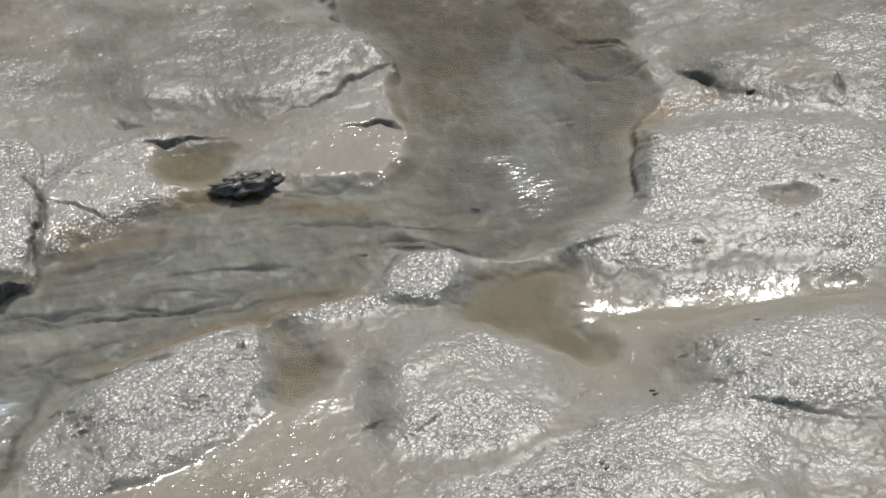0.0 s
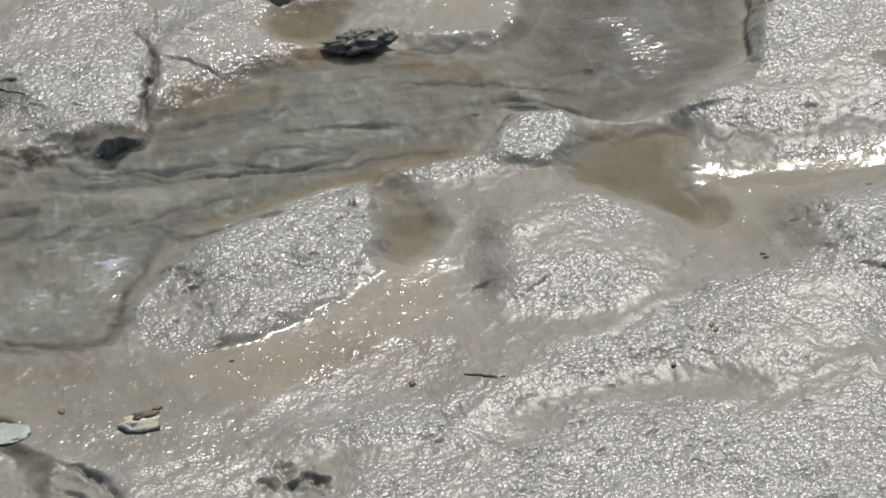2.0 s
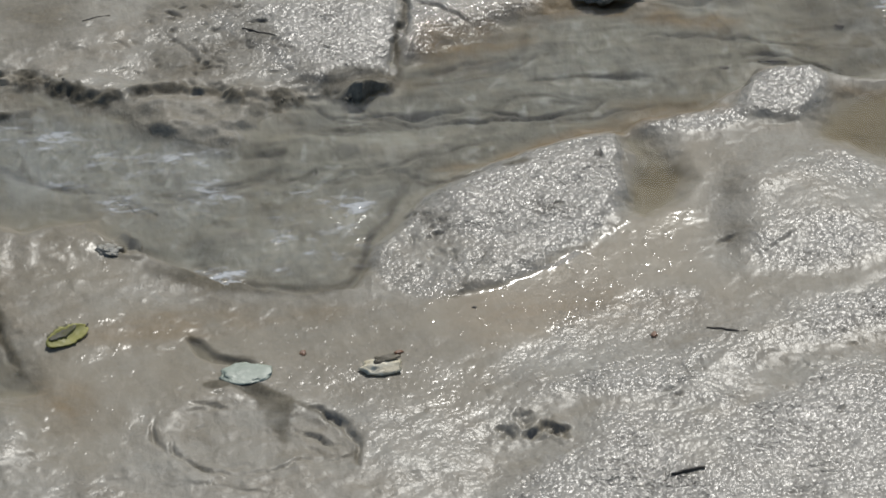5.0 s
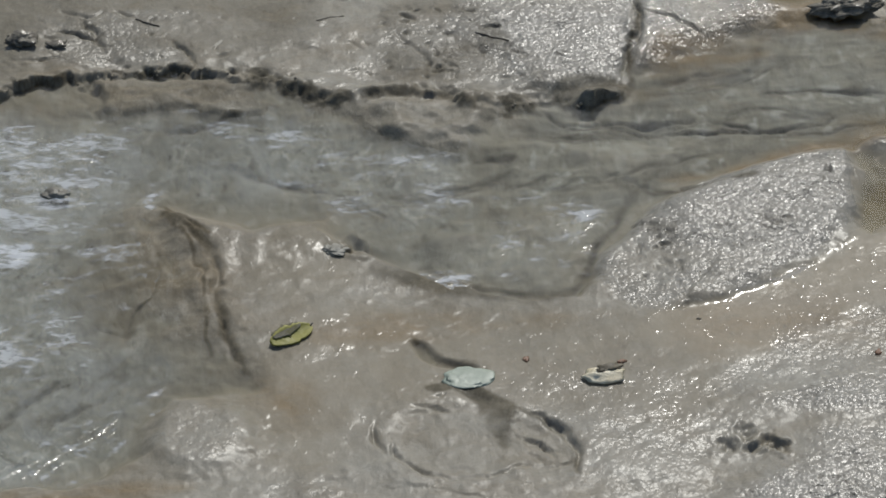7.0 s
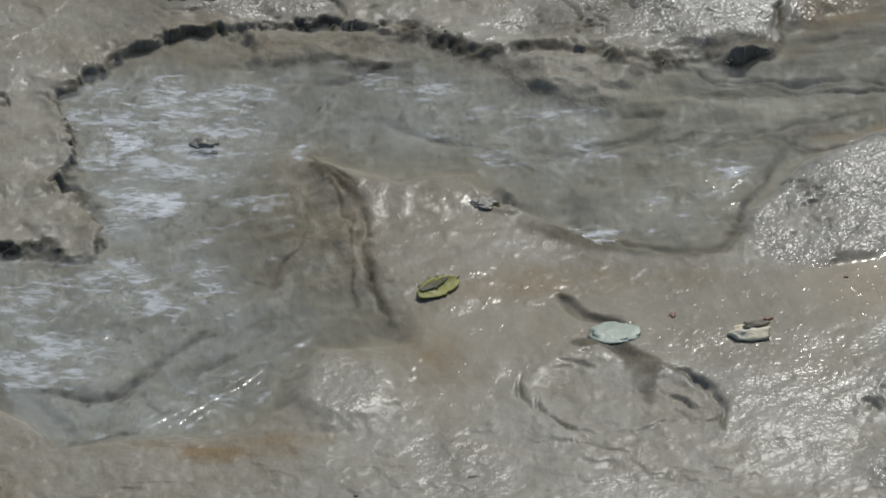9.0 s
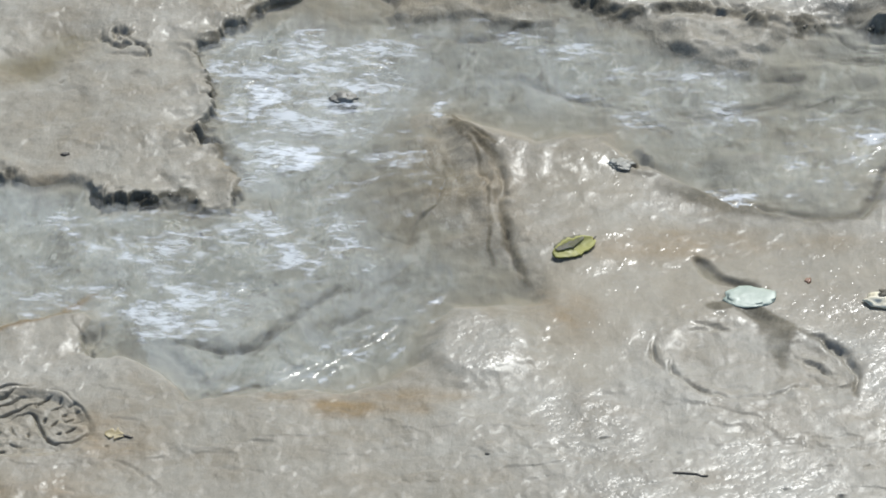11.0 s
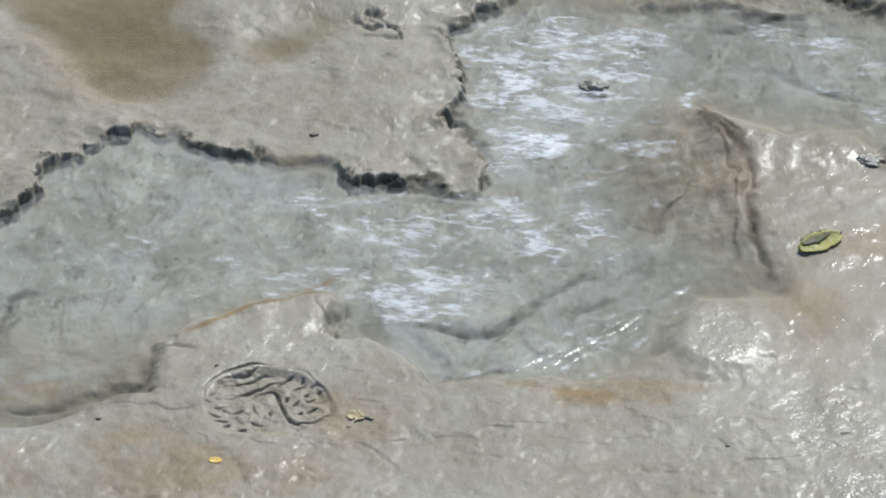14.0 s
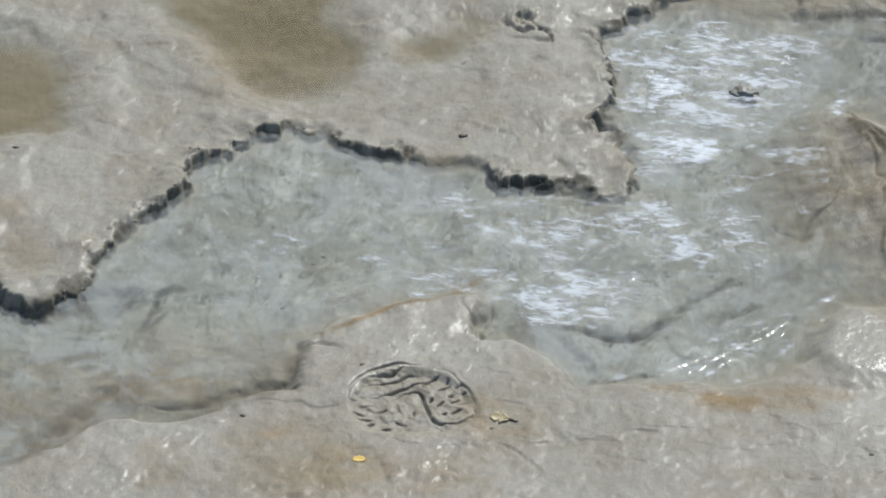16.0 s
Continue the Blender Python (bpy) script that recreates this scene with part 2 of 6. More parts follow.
CHIP_DARK = plain_material("chip_underside", (0.10, 0.085, 0.055), (0.20, 0.17, 0.11), 140, 0.6, 0.5, 0.001)
TWIG = plain_material("dark_twig", (0.055, 0.047, 0.035), (0.12, 0.10, 0.075), 300, 0.5, 0.5, 0.0006)
REDDISH = plain_material("reddish_bit", (0.26, 0.13, 0.07), (0.16, 0.09, 0.05), 300, 0.5, 0.4, 0.0006)
YELLOW = plain_material("yellow_petal", (0.72, 0.46, 0.06), (0.62, 0.40, 0.08), 200, 0.5, 0.3, 0.0005)
OCHRE = plain_material("ochre_petal", (0.40, 0.32, 0.15), (0.30, 0.24, 0.12), 200, 0.5, 0.3, 0.0005)
LEAF = plain_material("green_leaf", (0.20, 0.195, 0.03), (0.31, 0.295, 0.055), 130, 0.6, 0.4, 0.0006)
LEAF_WORN = plain_material("worn_leaf_skin", (0.21, 0.195, 0.16), (0.15, 0.145, 0.075), 260, 0.75, 0.4, 0.0006, Specular_IOR_Level=0.15)

# ---- the ground ----
STEP, DEEP = 0.0009, 0.00125
WEST, EAST, SOUTH, NORTH = -0.645, 0.645, 2.02, 2.88


def graded(a, b, c, d, step):
    """Coordinates with even fine steps from a to b, finer still from c to d, then ever wider ones to the horizon."""
    inner = np.concatenate((np.arange(a, c, step), np.arange(c, d, 0.5 * step), np.arange(d, b, step)))
    outer = np.cumsum(0.004 * 1.55 ** np.arange(26))
    return np.concatenate((a - outer[::-1], inner, inner[-1] + outer))


xs, ys = graded(WEST, EAST, -0.366, -0.298, STEP), graded(SOUTH, NORTH, 2.114, 2.181, DEEP)
X, Y = np.meshgrid(xs, ys)


def speckle(x, y, seed):
    """Smooth value noise from -1 to 1, about one bump a unit."""
    xi, yi = np.floor(x).astype(np.int64), np.floor(y).astype(np.int64)
    fx, fy = x - xi, y - yi
    fx, fy = fx * fx * (3 - 2 * fx), fy * fy * (3 - 2 * fy)

    def corner(i, j):
        h = ((xi + i) * 374761393 + (yi + j) * 668265263 + seed * 1442695041) & 0xFFFFFFFF
        h = ((h ^ (h >> 13)) * 1274126177) & 0xFFFFFFFF
        return ((h ^ (h >> 16)) & 0xFFFF) / 32767.5 - 1

    if x.ndim == 2 and min(x.shape) > 1 and np.array_equal(x[0], x[-1]) and np.array_equal(y[:, 0], y[:, -1]):
        # on the straight grid, blend along the rows of the lattice first
        cols, cf, rf = xi[0], fx[0], fy[:, :1]
        lattice, where = np.unique(np.concatenate((yi[:, 0], yi[:, 0] + 1)), return_inverse=True)
        xi, yi = cols[None, :], lattice[:, None]
        band = corner(0, 0) * (1 - cf) + corner(1, 0) * cf
        n = len(rf)
        return band[where[:n]] * (1 - rf) + band[where[n:]] * rf
    low = corner(0, 0) * (1 - fx) + corner(1, 0) * fx
    high = corner(0, 1) * (1 - fx) + corner(1, 1) * fx
    return low * (1 - fy) + high * fy


def layers(x, y, size, seed, count=4):
    """Noise in count octaves, the widest bumps about size metres."""
    total = 0
    for k in range(count):
        total = total + speckle(x * 2 ** k / size + 17.3 * k, y * 2 ** k / size - 9.1 * k, seed + k) * 0.55 ** k
    return total


def smooth(v):
    v = np.clip(v, 0, 1)
    return v * v * (3 - 2 * v)


def inside(x, y, line):
    found = np.zeros(x.shape, bool)
    for (ax, ay, *_), (bx, by, *_) in zip(line, line[1:] + line[:1]):
        if ay != by:
            found ^= ((ay > y) != (by > y)) & (x < (bx - ax) * (y - ay) / (by - ay) + ax)
    return found


def nearest(x, y, line, closed=False):
    """Distance to a line, and the line's further values at the nearest place."""
    best = np.full(x.shape, 1e9)
    kept = [np.zeros(x.shape) for _ in line[0][2:]]
    for a, b in zip(line, line[1:] + (line[:1] if closed else [])):
        dx, dy = b[0] - a[0], b[1] - a[1]
        f = np.clip(((x - a[0]) * dx + (y - a[1]) * dy) / (dx * dx + dy * dy + 1e-12), 0, 1)
        d = np.hypot(x - a[0] - f * dx, y - a[1] - f * dy)
        closer = d < best
        best = np.where(closer, d, best)
        for k, value in enumerate(kept):
            kept[k] = np.where(closer, a[2 + k] + f * (b[2 + k] - a[2 + k]), value)
    return best, kept


def curved(line, closed=False, steps=4):
    """The same line, rounded through its points."""
    n = len(line)
    made = []
    for i in range(n if closed else n - 1):
        a, b, c, d = (Vector((*line[k % n if closed else min(max(k, 0), n - 1)][:2], 0)) for k in (i - 1, i, i + 1, i + 2))
        for f in (k / steps for k in range(steps)):
            v = 0.5 * (2 * b + (c - a) * f + (2 * a - 5 * b + 4 * c - d) * f * f + (3 * b - a - 3 * c + d) * f * f * f)
            made.append((v.x, v.y))
    return made if closed else made + [tuple(line[-1][:2])]


def patch(line, pad):
    """The part of the grid round a line."""
    px, py = [p[0] for p in line], [p[1] for p in line]
    i0, i1 = np.searchsorted(xs, (min(px) - pad, max(px) + pad))
    j0, j1 = np.searchsorted(ys, (min(py) - pad, max(py) + pad))
    return slice(j0, j1), slice(i0, i1)


# shores: x, y, width of the face and height of the bank in millimetres
FAR_WEST = [(-0.626, 2.222, 4, 6.2), (-0.586, 2.223, 4, 6.2), (-0.562, 2.217, 4, 6.2), (-0.549, 2.209, 4, 6.2), (-0.536, 2.197, 4, 6.2), (-0.522, 2.197, 4, 6.2), (-0.519, 2.208, 3, 6.2), (-0.506, 2.223, 3, 6.2), (-0.509, 2.244, 3, 6.2), (-0.503, 2.257, 3, 6.2), (-0.497, 2.271, 3, 6.2), (-0.486, 2.289, 3, 6.2), (-0.476, 2.316, 3, 6.2), (-0.479, 2.333, 3, 6.2), (-0.475, 2.343, 3, 6.2), (-0.460, 2.350, 3, 6.2), (-0.442, 2.364, 3, 7.0), (-0.426, 2.373, 3, 7.0), (-0.411, 2.372, 3, 7.0), (-0.396, 2.362, 3, 6.2), (-0.379, 2.357, 3, 5.5), (-0.367, 2.356, 5, 4.7)]
FAR_TONGUE = [(-0.355, 2.351, 12, 4.0), (-0.330, 2.354, 10, 4.0), (-0.322, 2.347, 3, 6.4), (-0.312, 2.338, 3, 6.4), (-0.298, 2.340, 3, 6.4), (-0.275, 2.344, 3, 6.4), (-0.265, 2.336, 3, 6.4), (-0.255, 2.335, 3, 6.4), (-0.249, 2.346, 3, 6.4), (-0.249, 2.364, 4, 5.6), (-0.258, 2.383, 6, 6.4), (-0.270, 2.397, 4, 7.2), (-0.274, 2.407, 4, 7.6), (-0.269, 2.416, 4, 7.6), (-0.270, 2.437, 3, 7.6), (-0.274, 2.452, 3, 7.6), (-0.281, 2.465, 3, 6.4), (-0.283, 2.484, 4, 7.2), (-0.276, 2.493, 4, 7.2), (-0.265, 2.503, 4, 6.4)]
FAR_MIDDLE = [(-0.266, 2.500, 4, 5.4), (-0.251, 2.522, 4, 4.8), (-0.241, 2.530, 4, 4.8), (-0.221, 2.544, 4, 4.2), (-0.203, 2.546, 4, 4.2), (-0.182, 2.551, 4, 4.2), (-0.155, 2.552, 4, 3.6), (-0.130, 2.555, 4, 3.6), (-0.106, 2.549, 4, 4.2), (-0.087, 2.546, 3, 4.8), (-0.075, 2.535, 4, 4.0), (-0.060, 2.528, 4, 4.4), (-0.039, 2.527, 4, 4.4), (-0.027, 2.534, 6, 3.6), (0.004, 2.533, 6, 3.6), (0.022, 2.520, 3, 3.6), (0.037, 2.522, 4, 4.0), (0.052, 2.524, 3, 6.4), (0.064, 2.524, 3, 10), (0.078, 2.523, 3, 13), (0.093, 2.535, 3, 10), (0.098, 2.552, 4, 5.4)]
FAR_EAST = [(0.106, 2.562, 12, 6), (0.116, 2.573, 20, 6), (0.144, 2.587, 22, 5), (0.176, 2.603, 22, 5), (0.202, 2.615, 14, 6), (0.233, 2.616, 24, 3), (0.258, 2.615, 24, 3), (0.277, 2.615, 24, 3), (0.298, 2.612, 20, 3), (0.317, 2.634, 16, 3), (0.323, 2.662, 16, 3), (0.314, 2.680, 14, 3), (0.312, 2.694, 10, 4), (0.316, 2.743, 6, 5), (0.307, 2.766, 6, 6), (0.290, 2.788, 6, 6), (0.289, 2.817, 6, 6), (0.297, 2.856, 8, 6), (0.307, 2.950, 8, 6)]
NEAR_EAST = [(0.425, 2.935, 20, 4), (0.395, 2.843, 25, 4), (0.400, 2.784, 25, 4), (0.422, 2.749, 20, 4), (0.448, 2.720, 16, 5), (0.455, 2.691, 14, 5), (0.442, 2.660, 8, 6), (0.441, 2.641, 3, 8), (0.434, 2.612, 3, 9), (0.433, 2.581, 3, 9), (0.417, 2.568, 6, 8), (0.391, 2.559, 14, 7), (0.380, 2.537, 14, 6), (0.359, 2.530, 10, 5), (0.337, 2.528, 8, 5), (0.323, 2.532, 5, 6), (0.311, 2.537, 4, 7), (0.293, 2.540, 4, 7), (0.286, 2.521, 4, 7), (0.274, 2.510, 10, 6)]
NEAR_BLOCK = [(0.258, 2.497, 14, 5), (0.227, 2.495, 12, 6), (0.217, 2.481, 10, 7), (0.196, 2.482, 10, 8), (0.174, 2.472, 14, 8), (0.149, 2.459, 20, 7), (0.128, 2.448, 24, 7), (0.112, 2.434, 24, 7)]
NEAR_POOL = [(0.105, 2.419, 18, 7), (0.096, 2.410, 14, 6), (0.080, 2.378, 12, 4), (0.067, 2.348, 8, 3), (0.046, 2.343, 5, 4), (0.024, 2.346, 6, 4), (0.004, 2.358, 8, 4)]
NEAR_MIDDLE = [(0.005, 2.354, 8, 3), (-0.013, 2.369, 8, 3), (-0.042, 2.384, 8, 4), (-0.053, 2.390, 6, 4), (-0.063, 2.413, 14, 3), (-0.083, 2.411, 20, 2), (-0.100, 2.405, 20, 2), (-0.117, 2.411, 18, 3), (-0.142, 2.420, 26, 4), (-0.127, 2.385, 32, 4), (-0.118, 2.350, 34, 4), (-0.113, 2.315, 34, 4), (-0.099, 2.281, 30, 4), (-0.095, 2.269, 26, 4)]
NEAR_SPUR = [(-0.118, 2.261, 14, 4), (-0.135, 2.260, 20, 5), (-0.145, 2.239, 20, 5), (-0.147, 2.211, 18, 5), (-0.162, 2.194, 12, 4), (-0.181, 2.184, 6, 4), (-0.203, 2.186, 6, 4)]
NEAR_PRINT = [(-0.233, 2.177, 6, 4), (-0.255, 2.174, 6, 4), (-0.274, 2.193, 8, 4), (-0.292, 2.205, 8, 4), (-0.304, 2.204, 5, 5), (-0.312, 2.210, 4, 6), (-0.313, 2.223, 4, 6), (-0.310, 2.237, 6, 5), (-0.314, 2.244, 12, 4), (-0.333, 2.240, 12, 4), (-0.354, 2.230, 12, 4), (-0.377, 2.211, 12, 4)]
NEAR_WEST = [(-0.392, 2.190, 5, 5), (-0.393, 2.175, 5, 6), (-0.391, 2.152, 6, 6), (-0.404, 2.144, 8, 5), (-0.421, 2.132, 8, 5), (-0.447, 2.119, 10, 5), (-0.473, 2.112, 10, 5), (-0.485, 2.105, 8, 5), (-0.496, 2.088, 8, 5), (-0.519, 2.069, 8, 5), (-0.538, 2.054, 8, 5), (-0.589, 2.016, 8, 5)]
FAR_BANK = FAR_WEST + FAR_TONGUE + FAR_MIDDLE + FAR_EAST
NEAR_BANK = NEAR_EAST + NEAR_BLOCK + NEAR_POOL + NEAR_MIDDLE + NEAR_SPUR + NEAR_PRINT + NEAR_WEST


def inside_grid(line):
    """The same as inside() for the whole grid, row by row."""
    found = np.zeros(X.shape, bool)
    for (ax, ay), (bx, by) in zip(line, line[1:] + line[:1]):
        if ay != by:
            j0, j1 = np.searchsorted(ys, (min(ay, by), max(ay, by)))
            found[j0:j1] ^= xs[None, :] < ((bx - ax) * (ys[j0:j1] - ay) / (by - ay) + ax)[:, None]
    return found


def spread(values, px, py):
    """A coarse table of values carried over to the whole grid."""
    i = np.clip(np.searchsorted(px, xs) - 1, 0, len(px) - 2)
    j = np.clip(np.searchsorted(py, ys) - 1, 0, len(py) - 2)
    f = np.clip((xs - px[i]) / (px[i + 1] - px[i]), 0, 1)
    g = np.clip((ys - py[j]) / (py[j + 1] - py[j]), 0, 1)[:, None]
    band = values[:, i] * (1 - f) + values[:, i + 1] * f
    return band[j] * (1 - g) + band[j + 1] * g


def jagged(size, seed):
    """Noise with sharp creases, from -1 to 1."""
    return 1 - 2.6 * np.abs(speckle((X + 0.35 * Y) / size, (Y - 0.35 * X) / size, seed))


def shore(line, side, least, flutes):
    """How far each place lies up the bank (0 bed, 1 top) and how high that bank is."""
    closing = [(8, line[-1][1] + side * 0.1), (8, 2.4 + side * 9), (-8, 2.4 + side * 9), (-8, line[0][1] + side * 0.1)]
    d = np.full(X.shape, 0.06)
    for a, b in zip(line, line[1:]):
        at = patch([a, b], 0.06)
        dx, dy = b[0] - a[0], b[1] - a[1]
        f = np.clip(((X[at] - a[0]) * dx + (Y[at] - a[1]) * dy) / (dx * dx + dy * dy + 1e-12), 0, 1)
        d[at] = np.minimum(d[at], np.hypot(X[at] - a[0] - f * dx, Y[at] - a[1] - f * dy))
    px, py = np.arange(WEST - 0.05, EAST + 0.05, 0.004), np.arange(SOUTH - 0.05, NORTH + 0.05, 0.004)
    gx, gy = np.meshgrid(px, py)
    weight, width, high = 0, 0, 0
    for ax, ay, w, h in line:
        k = 1 / ((gx - ax) ** 2 + (gy - ay) ** 2 + 1e-5) ** 1.5
        weight, width, high = weight + k, width + k * w, high + k * h
    width, high = spread(width / weight, px, py), spread(high / weight, px, py)
    high = np.maximum(least, 0.43 * high) * (0.95 + 0.2 * layers(X, Y, 0.09, 37, 2))
    d = np.where(inside_grid([p[:2] for p in line] + closing), d, -d)
    crisp = smooth((9 - width) / 5) * flutes
    fallen = flutes * smooth((9 - width) / 5) * smooth((11 - high / 0.43) / 2) * smooth(0.05 - 1.6 * layers(X, Y, 0.045, 160, 3))
    width, high = width * (1 + 2.2 * fallen), high * (1 - 0.5 * fallen)
    width = width * (1 + crisp * np.clip(0.7 * layers(X, Y, 0.03, 43, 3), -0.5, 1.2))
    high = high * np.clip(1 + crisp * (0.9 * layers(X, Y, 0.02, 37, 3) + 0.6 * layers(X, Y, 0.07, 38, 2)) * np.exp(-((d / 0.016) ** 2)), 0.3, 2.0)
    ragged = 0.0026 * layers(X, Y, 0.026, 40, 3) + 0.0022 * jagged(0.016, 47) + 0.0016 * jagged(0.0075, 48) + 0.0011 * jagged(0.0036, 49)
    d = d + crisp * ragged + (1 - crisp) * 0.004 * layers(X, Y, 0.04, 50, 4)
    # blocks along the edge that have slumped part of the way down
    slumped = crisp * smooth((layers(X, Y, 0.013, 162, 3) - 0.1) / 0.12) * np.exp(-((d / 0.006) ** 2))
    high = high * (1 - 0.75 * slumped)
    return smooth(d / (width / 1000) + 0.5), high / 1000, d, crisp


far, far_high, far_d, far_crisp = shore(FAR_BANK, 1, 2.0, 1.0)
near, near_high, near_d, near_crisp = shore(NEAR_BANK[::-1], -1, 3.4, 0.4)
roll = 0.0018 * layers(X, Y, 0.16, 3, 3) + 0.0004 * layers(X, Y, 0.04, 7, 3)
floor_bed = -0.0032 + 0.0008 * layers(X, Y * 1.8, 0.09, 11, 3) + 0.0007 * layers(X, Y * 1.5, 0.03, 13, 4) + 0.0005 * jagged(0.024, 15) + 0.0003 * jagged(0.010, 16)
floor_bed += 0.0006 * layers(0.3 * X + 0.05 * Y, 1.6 * Y - 0.25 * X, 0.012, 17, 3) * smooth((X + 0.05) / 0.1) * smooth((2.65 - Y) / 0.06)
floor_bed = np.minimum(floor_bed, -0.0008)
up = np.maximum(far, near)
high = np.where(far > near, far_high, near_high)
lip = 0.0003 * far_crisp * np.exp(-((far_d - 0.005) / 0.005) ** 2) * (far > 0.5)
H = floor_bed * (1 - up) + (high + roll) * up + lip
H += 4 * far * (1 - far) * far_crisp * 0.0009 * (jagged(0.011, 52) + 0.7 * jagged(0.005, 53))
GRAIN = (0.18 + 0.25 * smooth(layers(X, Y, 0.12, 21, 3) + 0.5)) * up
# the eastern mud is still wet, the western has drained
WET = smooth((X + 0.16 + 0.06 * layers(X, Y, 0.09, 27, 3)) / 0.26)
GRAIN *= 0.65 + 0.35 * WET
STAIN, BROWN, SLICK = np.zeros(X.shape), np.zeros(X.shape), np.zeros(X.shape)
BED = smooth(np.minimum(-far_d / 0.012, -near_d / 0.016) + 0.25 * layers(X, Y, 0.05, 33, 4))
# shade put into the colour of the banks' cut faces
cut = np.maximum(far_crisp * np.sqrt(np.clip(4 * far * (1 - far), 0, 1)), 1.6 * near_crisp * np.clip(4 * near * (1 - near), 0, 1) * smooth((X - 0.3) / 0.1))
SILT_SHADE, PALE = np.clip(cut * (0.65 + 0.8 * layers(X, Y, 0.009, 140, 3) + 0.7 * layers(X, Y, 0.03, 145, 2)) * 1.2, 0, 0.92), np.zeros(X.shape)


FOOTPRINT = [(-0.3615, 2.1440), (-0.3583, 2.1602), (-0.3461, 2.1719), (-0.3298, 2.1744), (-0.3123, 2.1669), (-0.3024, 2.1497), (-0.3032, 2.1384), (-0.3154, 2.1269), (-0.3311, 2.1222), (-0.3476, 2.1229), (-0.3569, 2.1309)]


def area(line, width):
    """The grid round an outline, and how far each place lies within it (0 to 1)."""
    line = curved(line, True, 3)
    at = patch(line, width * 1.5 + 0.01)
    x, y = X[at], Y[at]
    d, _ = nearest(x, y, line, True)
    d = np.where(inside(x, y, line), d, -d) + 0.18 * width * layers(x, y, max(0.02, width), 60, 3)
    return at, smooth(d / width + 0.5)


def plateau(line, width, rise, grain):
    at, s = area(line, width)
    H[at] += 0.75 * rise * s
    GRAIN[at] = np.maximum(GRAIN[at], grain * s)


def form(line, rise, west, front, east, back, grain, edge):
    """A raised body of mud whose four flanks have their own widths, with a gritty top that ends along a crisp edge."""
    line = curved(line, True, 3)
    at = patch(line, max(west, front, east, back) + 0.01)
    x, y = X[at], Y[at]
    best, nx, ny = np.full(x.shape, 1e9), np.zeros(x.shape), np.zeros(x.shape)
    for a, b in zip(line, line[1:] + line[:1]):
        dx, dy = b[0] - a[0], b[1] - a[1]
        f = np.clip(((x - a[0]) * dx + (y - a[1]) * dy) / (dx * dx + dy * dy + 1e-12), 0, 1)
        ox, oy = x - a[0] - f * dx, y - a[1] - f * dy
        d = np.hypot(ox, oy)
        closer = d < best
        best, nx, ny = np.where(closer, d, best), np.where(closer, ox, nx), np.where(closer, oy, ny)
    within = inside(x, y, line)
    nx, ny = (np.where(within, -v, v) / (best + 1e-9) for v in (nx, ny))
    d = np.where(within, best, -best) + 0.0022 * layers(x, y, 0.02, 62, 4)
    width = west * np.maximum(0, -nx) ** 2 + east * np.maximum(0, nx) ** 2 + front * np.maximum(0, -ny) ** 2 + back * np.maximum(0, ny) ** 2
    H[at] += rise * smooth(d / width + 0.4)
    GRAIN[at] = np.maximum(GRAIN[at], grain * smooth(d / edge + 0.5))
    SLICK[at] *= 1 - smooth(d / edge + 0.9)
    BED[at] *= 1 - smooth(d / edge + 0.5)


def slick(line, width, amount):
    """Mud smoothed by running water, with a wet skin."""
    at, s = area(line, width)
    SLICK[at] = np.maximum(SLICK[at], amount * s)
    GRAIN[at] *= 1 - amount * s


def darken(line, width, strength):
    """Darkens the colour within an outline, for dark silt and for painted shade."""
    at, s = area(line, width)
    SILT_SHADE[at] = np.maximum(SILT_SHADE[at], strength * s * np.clip(0.8 + 0.5 * layers(X[at], Y[at] * 1.5, 0.03, 137, 4), 0, 1.2))


def hollow(line, width, depth, brown):
    at, s = area(line, width)
    H[at] -= depth * s
    BROWN[at] = np.maximum(BROWN[at], brown * s)
    GRAIN[at] *= 1 - s


def groove(line, width, depth):
    line = curved(line)
    at = patch(line, width * 3 + 0.004)
    x, y = X[at], Y[at]
    shake = min(0.003, 0.8 * width)
    n = len(line) - 1
    fading = [(*p[:2], min(1.0, 2.5 * min(i, n - i) / n + 0.12)) for i, p in enumerate(line)] if n > 1 else [(*p[:2], 0.8) for p in line]
    d, (taper,) = nearest(x + shake * layers(x, y, 0.012, 70, 3), y + shake * layers(x, y, 0.012, 75, 3), fading)
    worn = np.clip(0.85 + 0.6 * layers(x, y, 0.02, 80, 3), 0.1, 1.3) * taper
    d = d / (0.35 + 0.65 * taper)
    H[at] -= 0.85 * depth * worn * np.exp(-((d / (0.4 * width)) ** 2))


def bead(line, width, rise):
    """A low rounded lip whose near side catches the sun."""
    line = curved(line)
    at = patch(line, width * 3)
    x, y = X[at], Y[at]
    d, _ = nearest(x + 0.002 * layers(x, y, 0.015, 72, 3), y + 0.002 * layers(x, y, 0.015, 77, 3), line)
    s = np.exp(-((d / (0.5 * width)) ** 2))
    H[at] += rise * s * np.clip(0.8 + 0.5 * layers(x, y, 0.012, 78, 2), 0.2, 1.4)
    GRAIN[at] = np.maximum(GRAIN[at], s)


def seam(line, width, depth):
    """A fold with dark silt settled in it, or a step with shade painted along it."""
    groove(line, width, depth)
    line = curved(line)
    at = patch(line, width * 3)
    x, y = X[at], Y[at]
    d, _ = nearest(x + 0.002 * layers(x, y, 0.015, 70, 2), y + 0.002 * layers(x, y, 0.015, 75, 2), line)
    SILT_SHADE[at] = np.maximum(SILT_SHADE[at], np.clip(0.8 + 0.6 * layers(x, y, 0.03, 85, 3), 0, 1) * np.exp(-((d / (0.5 * width)) ** 2)))


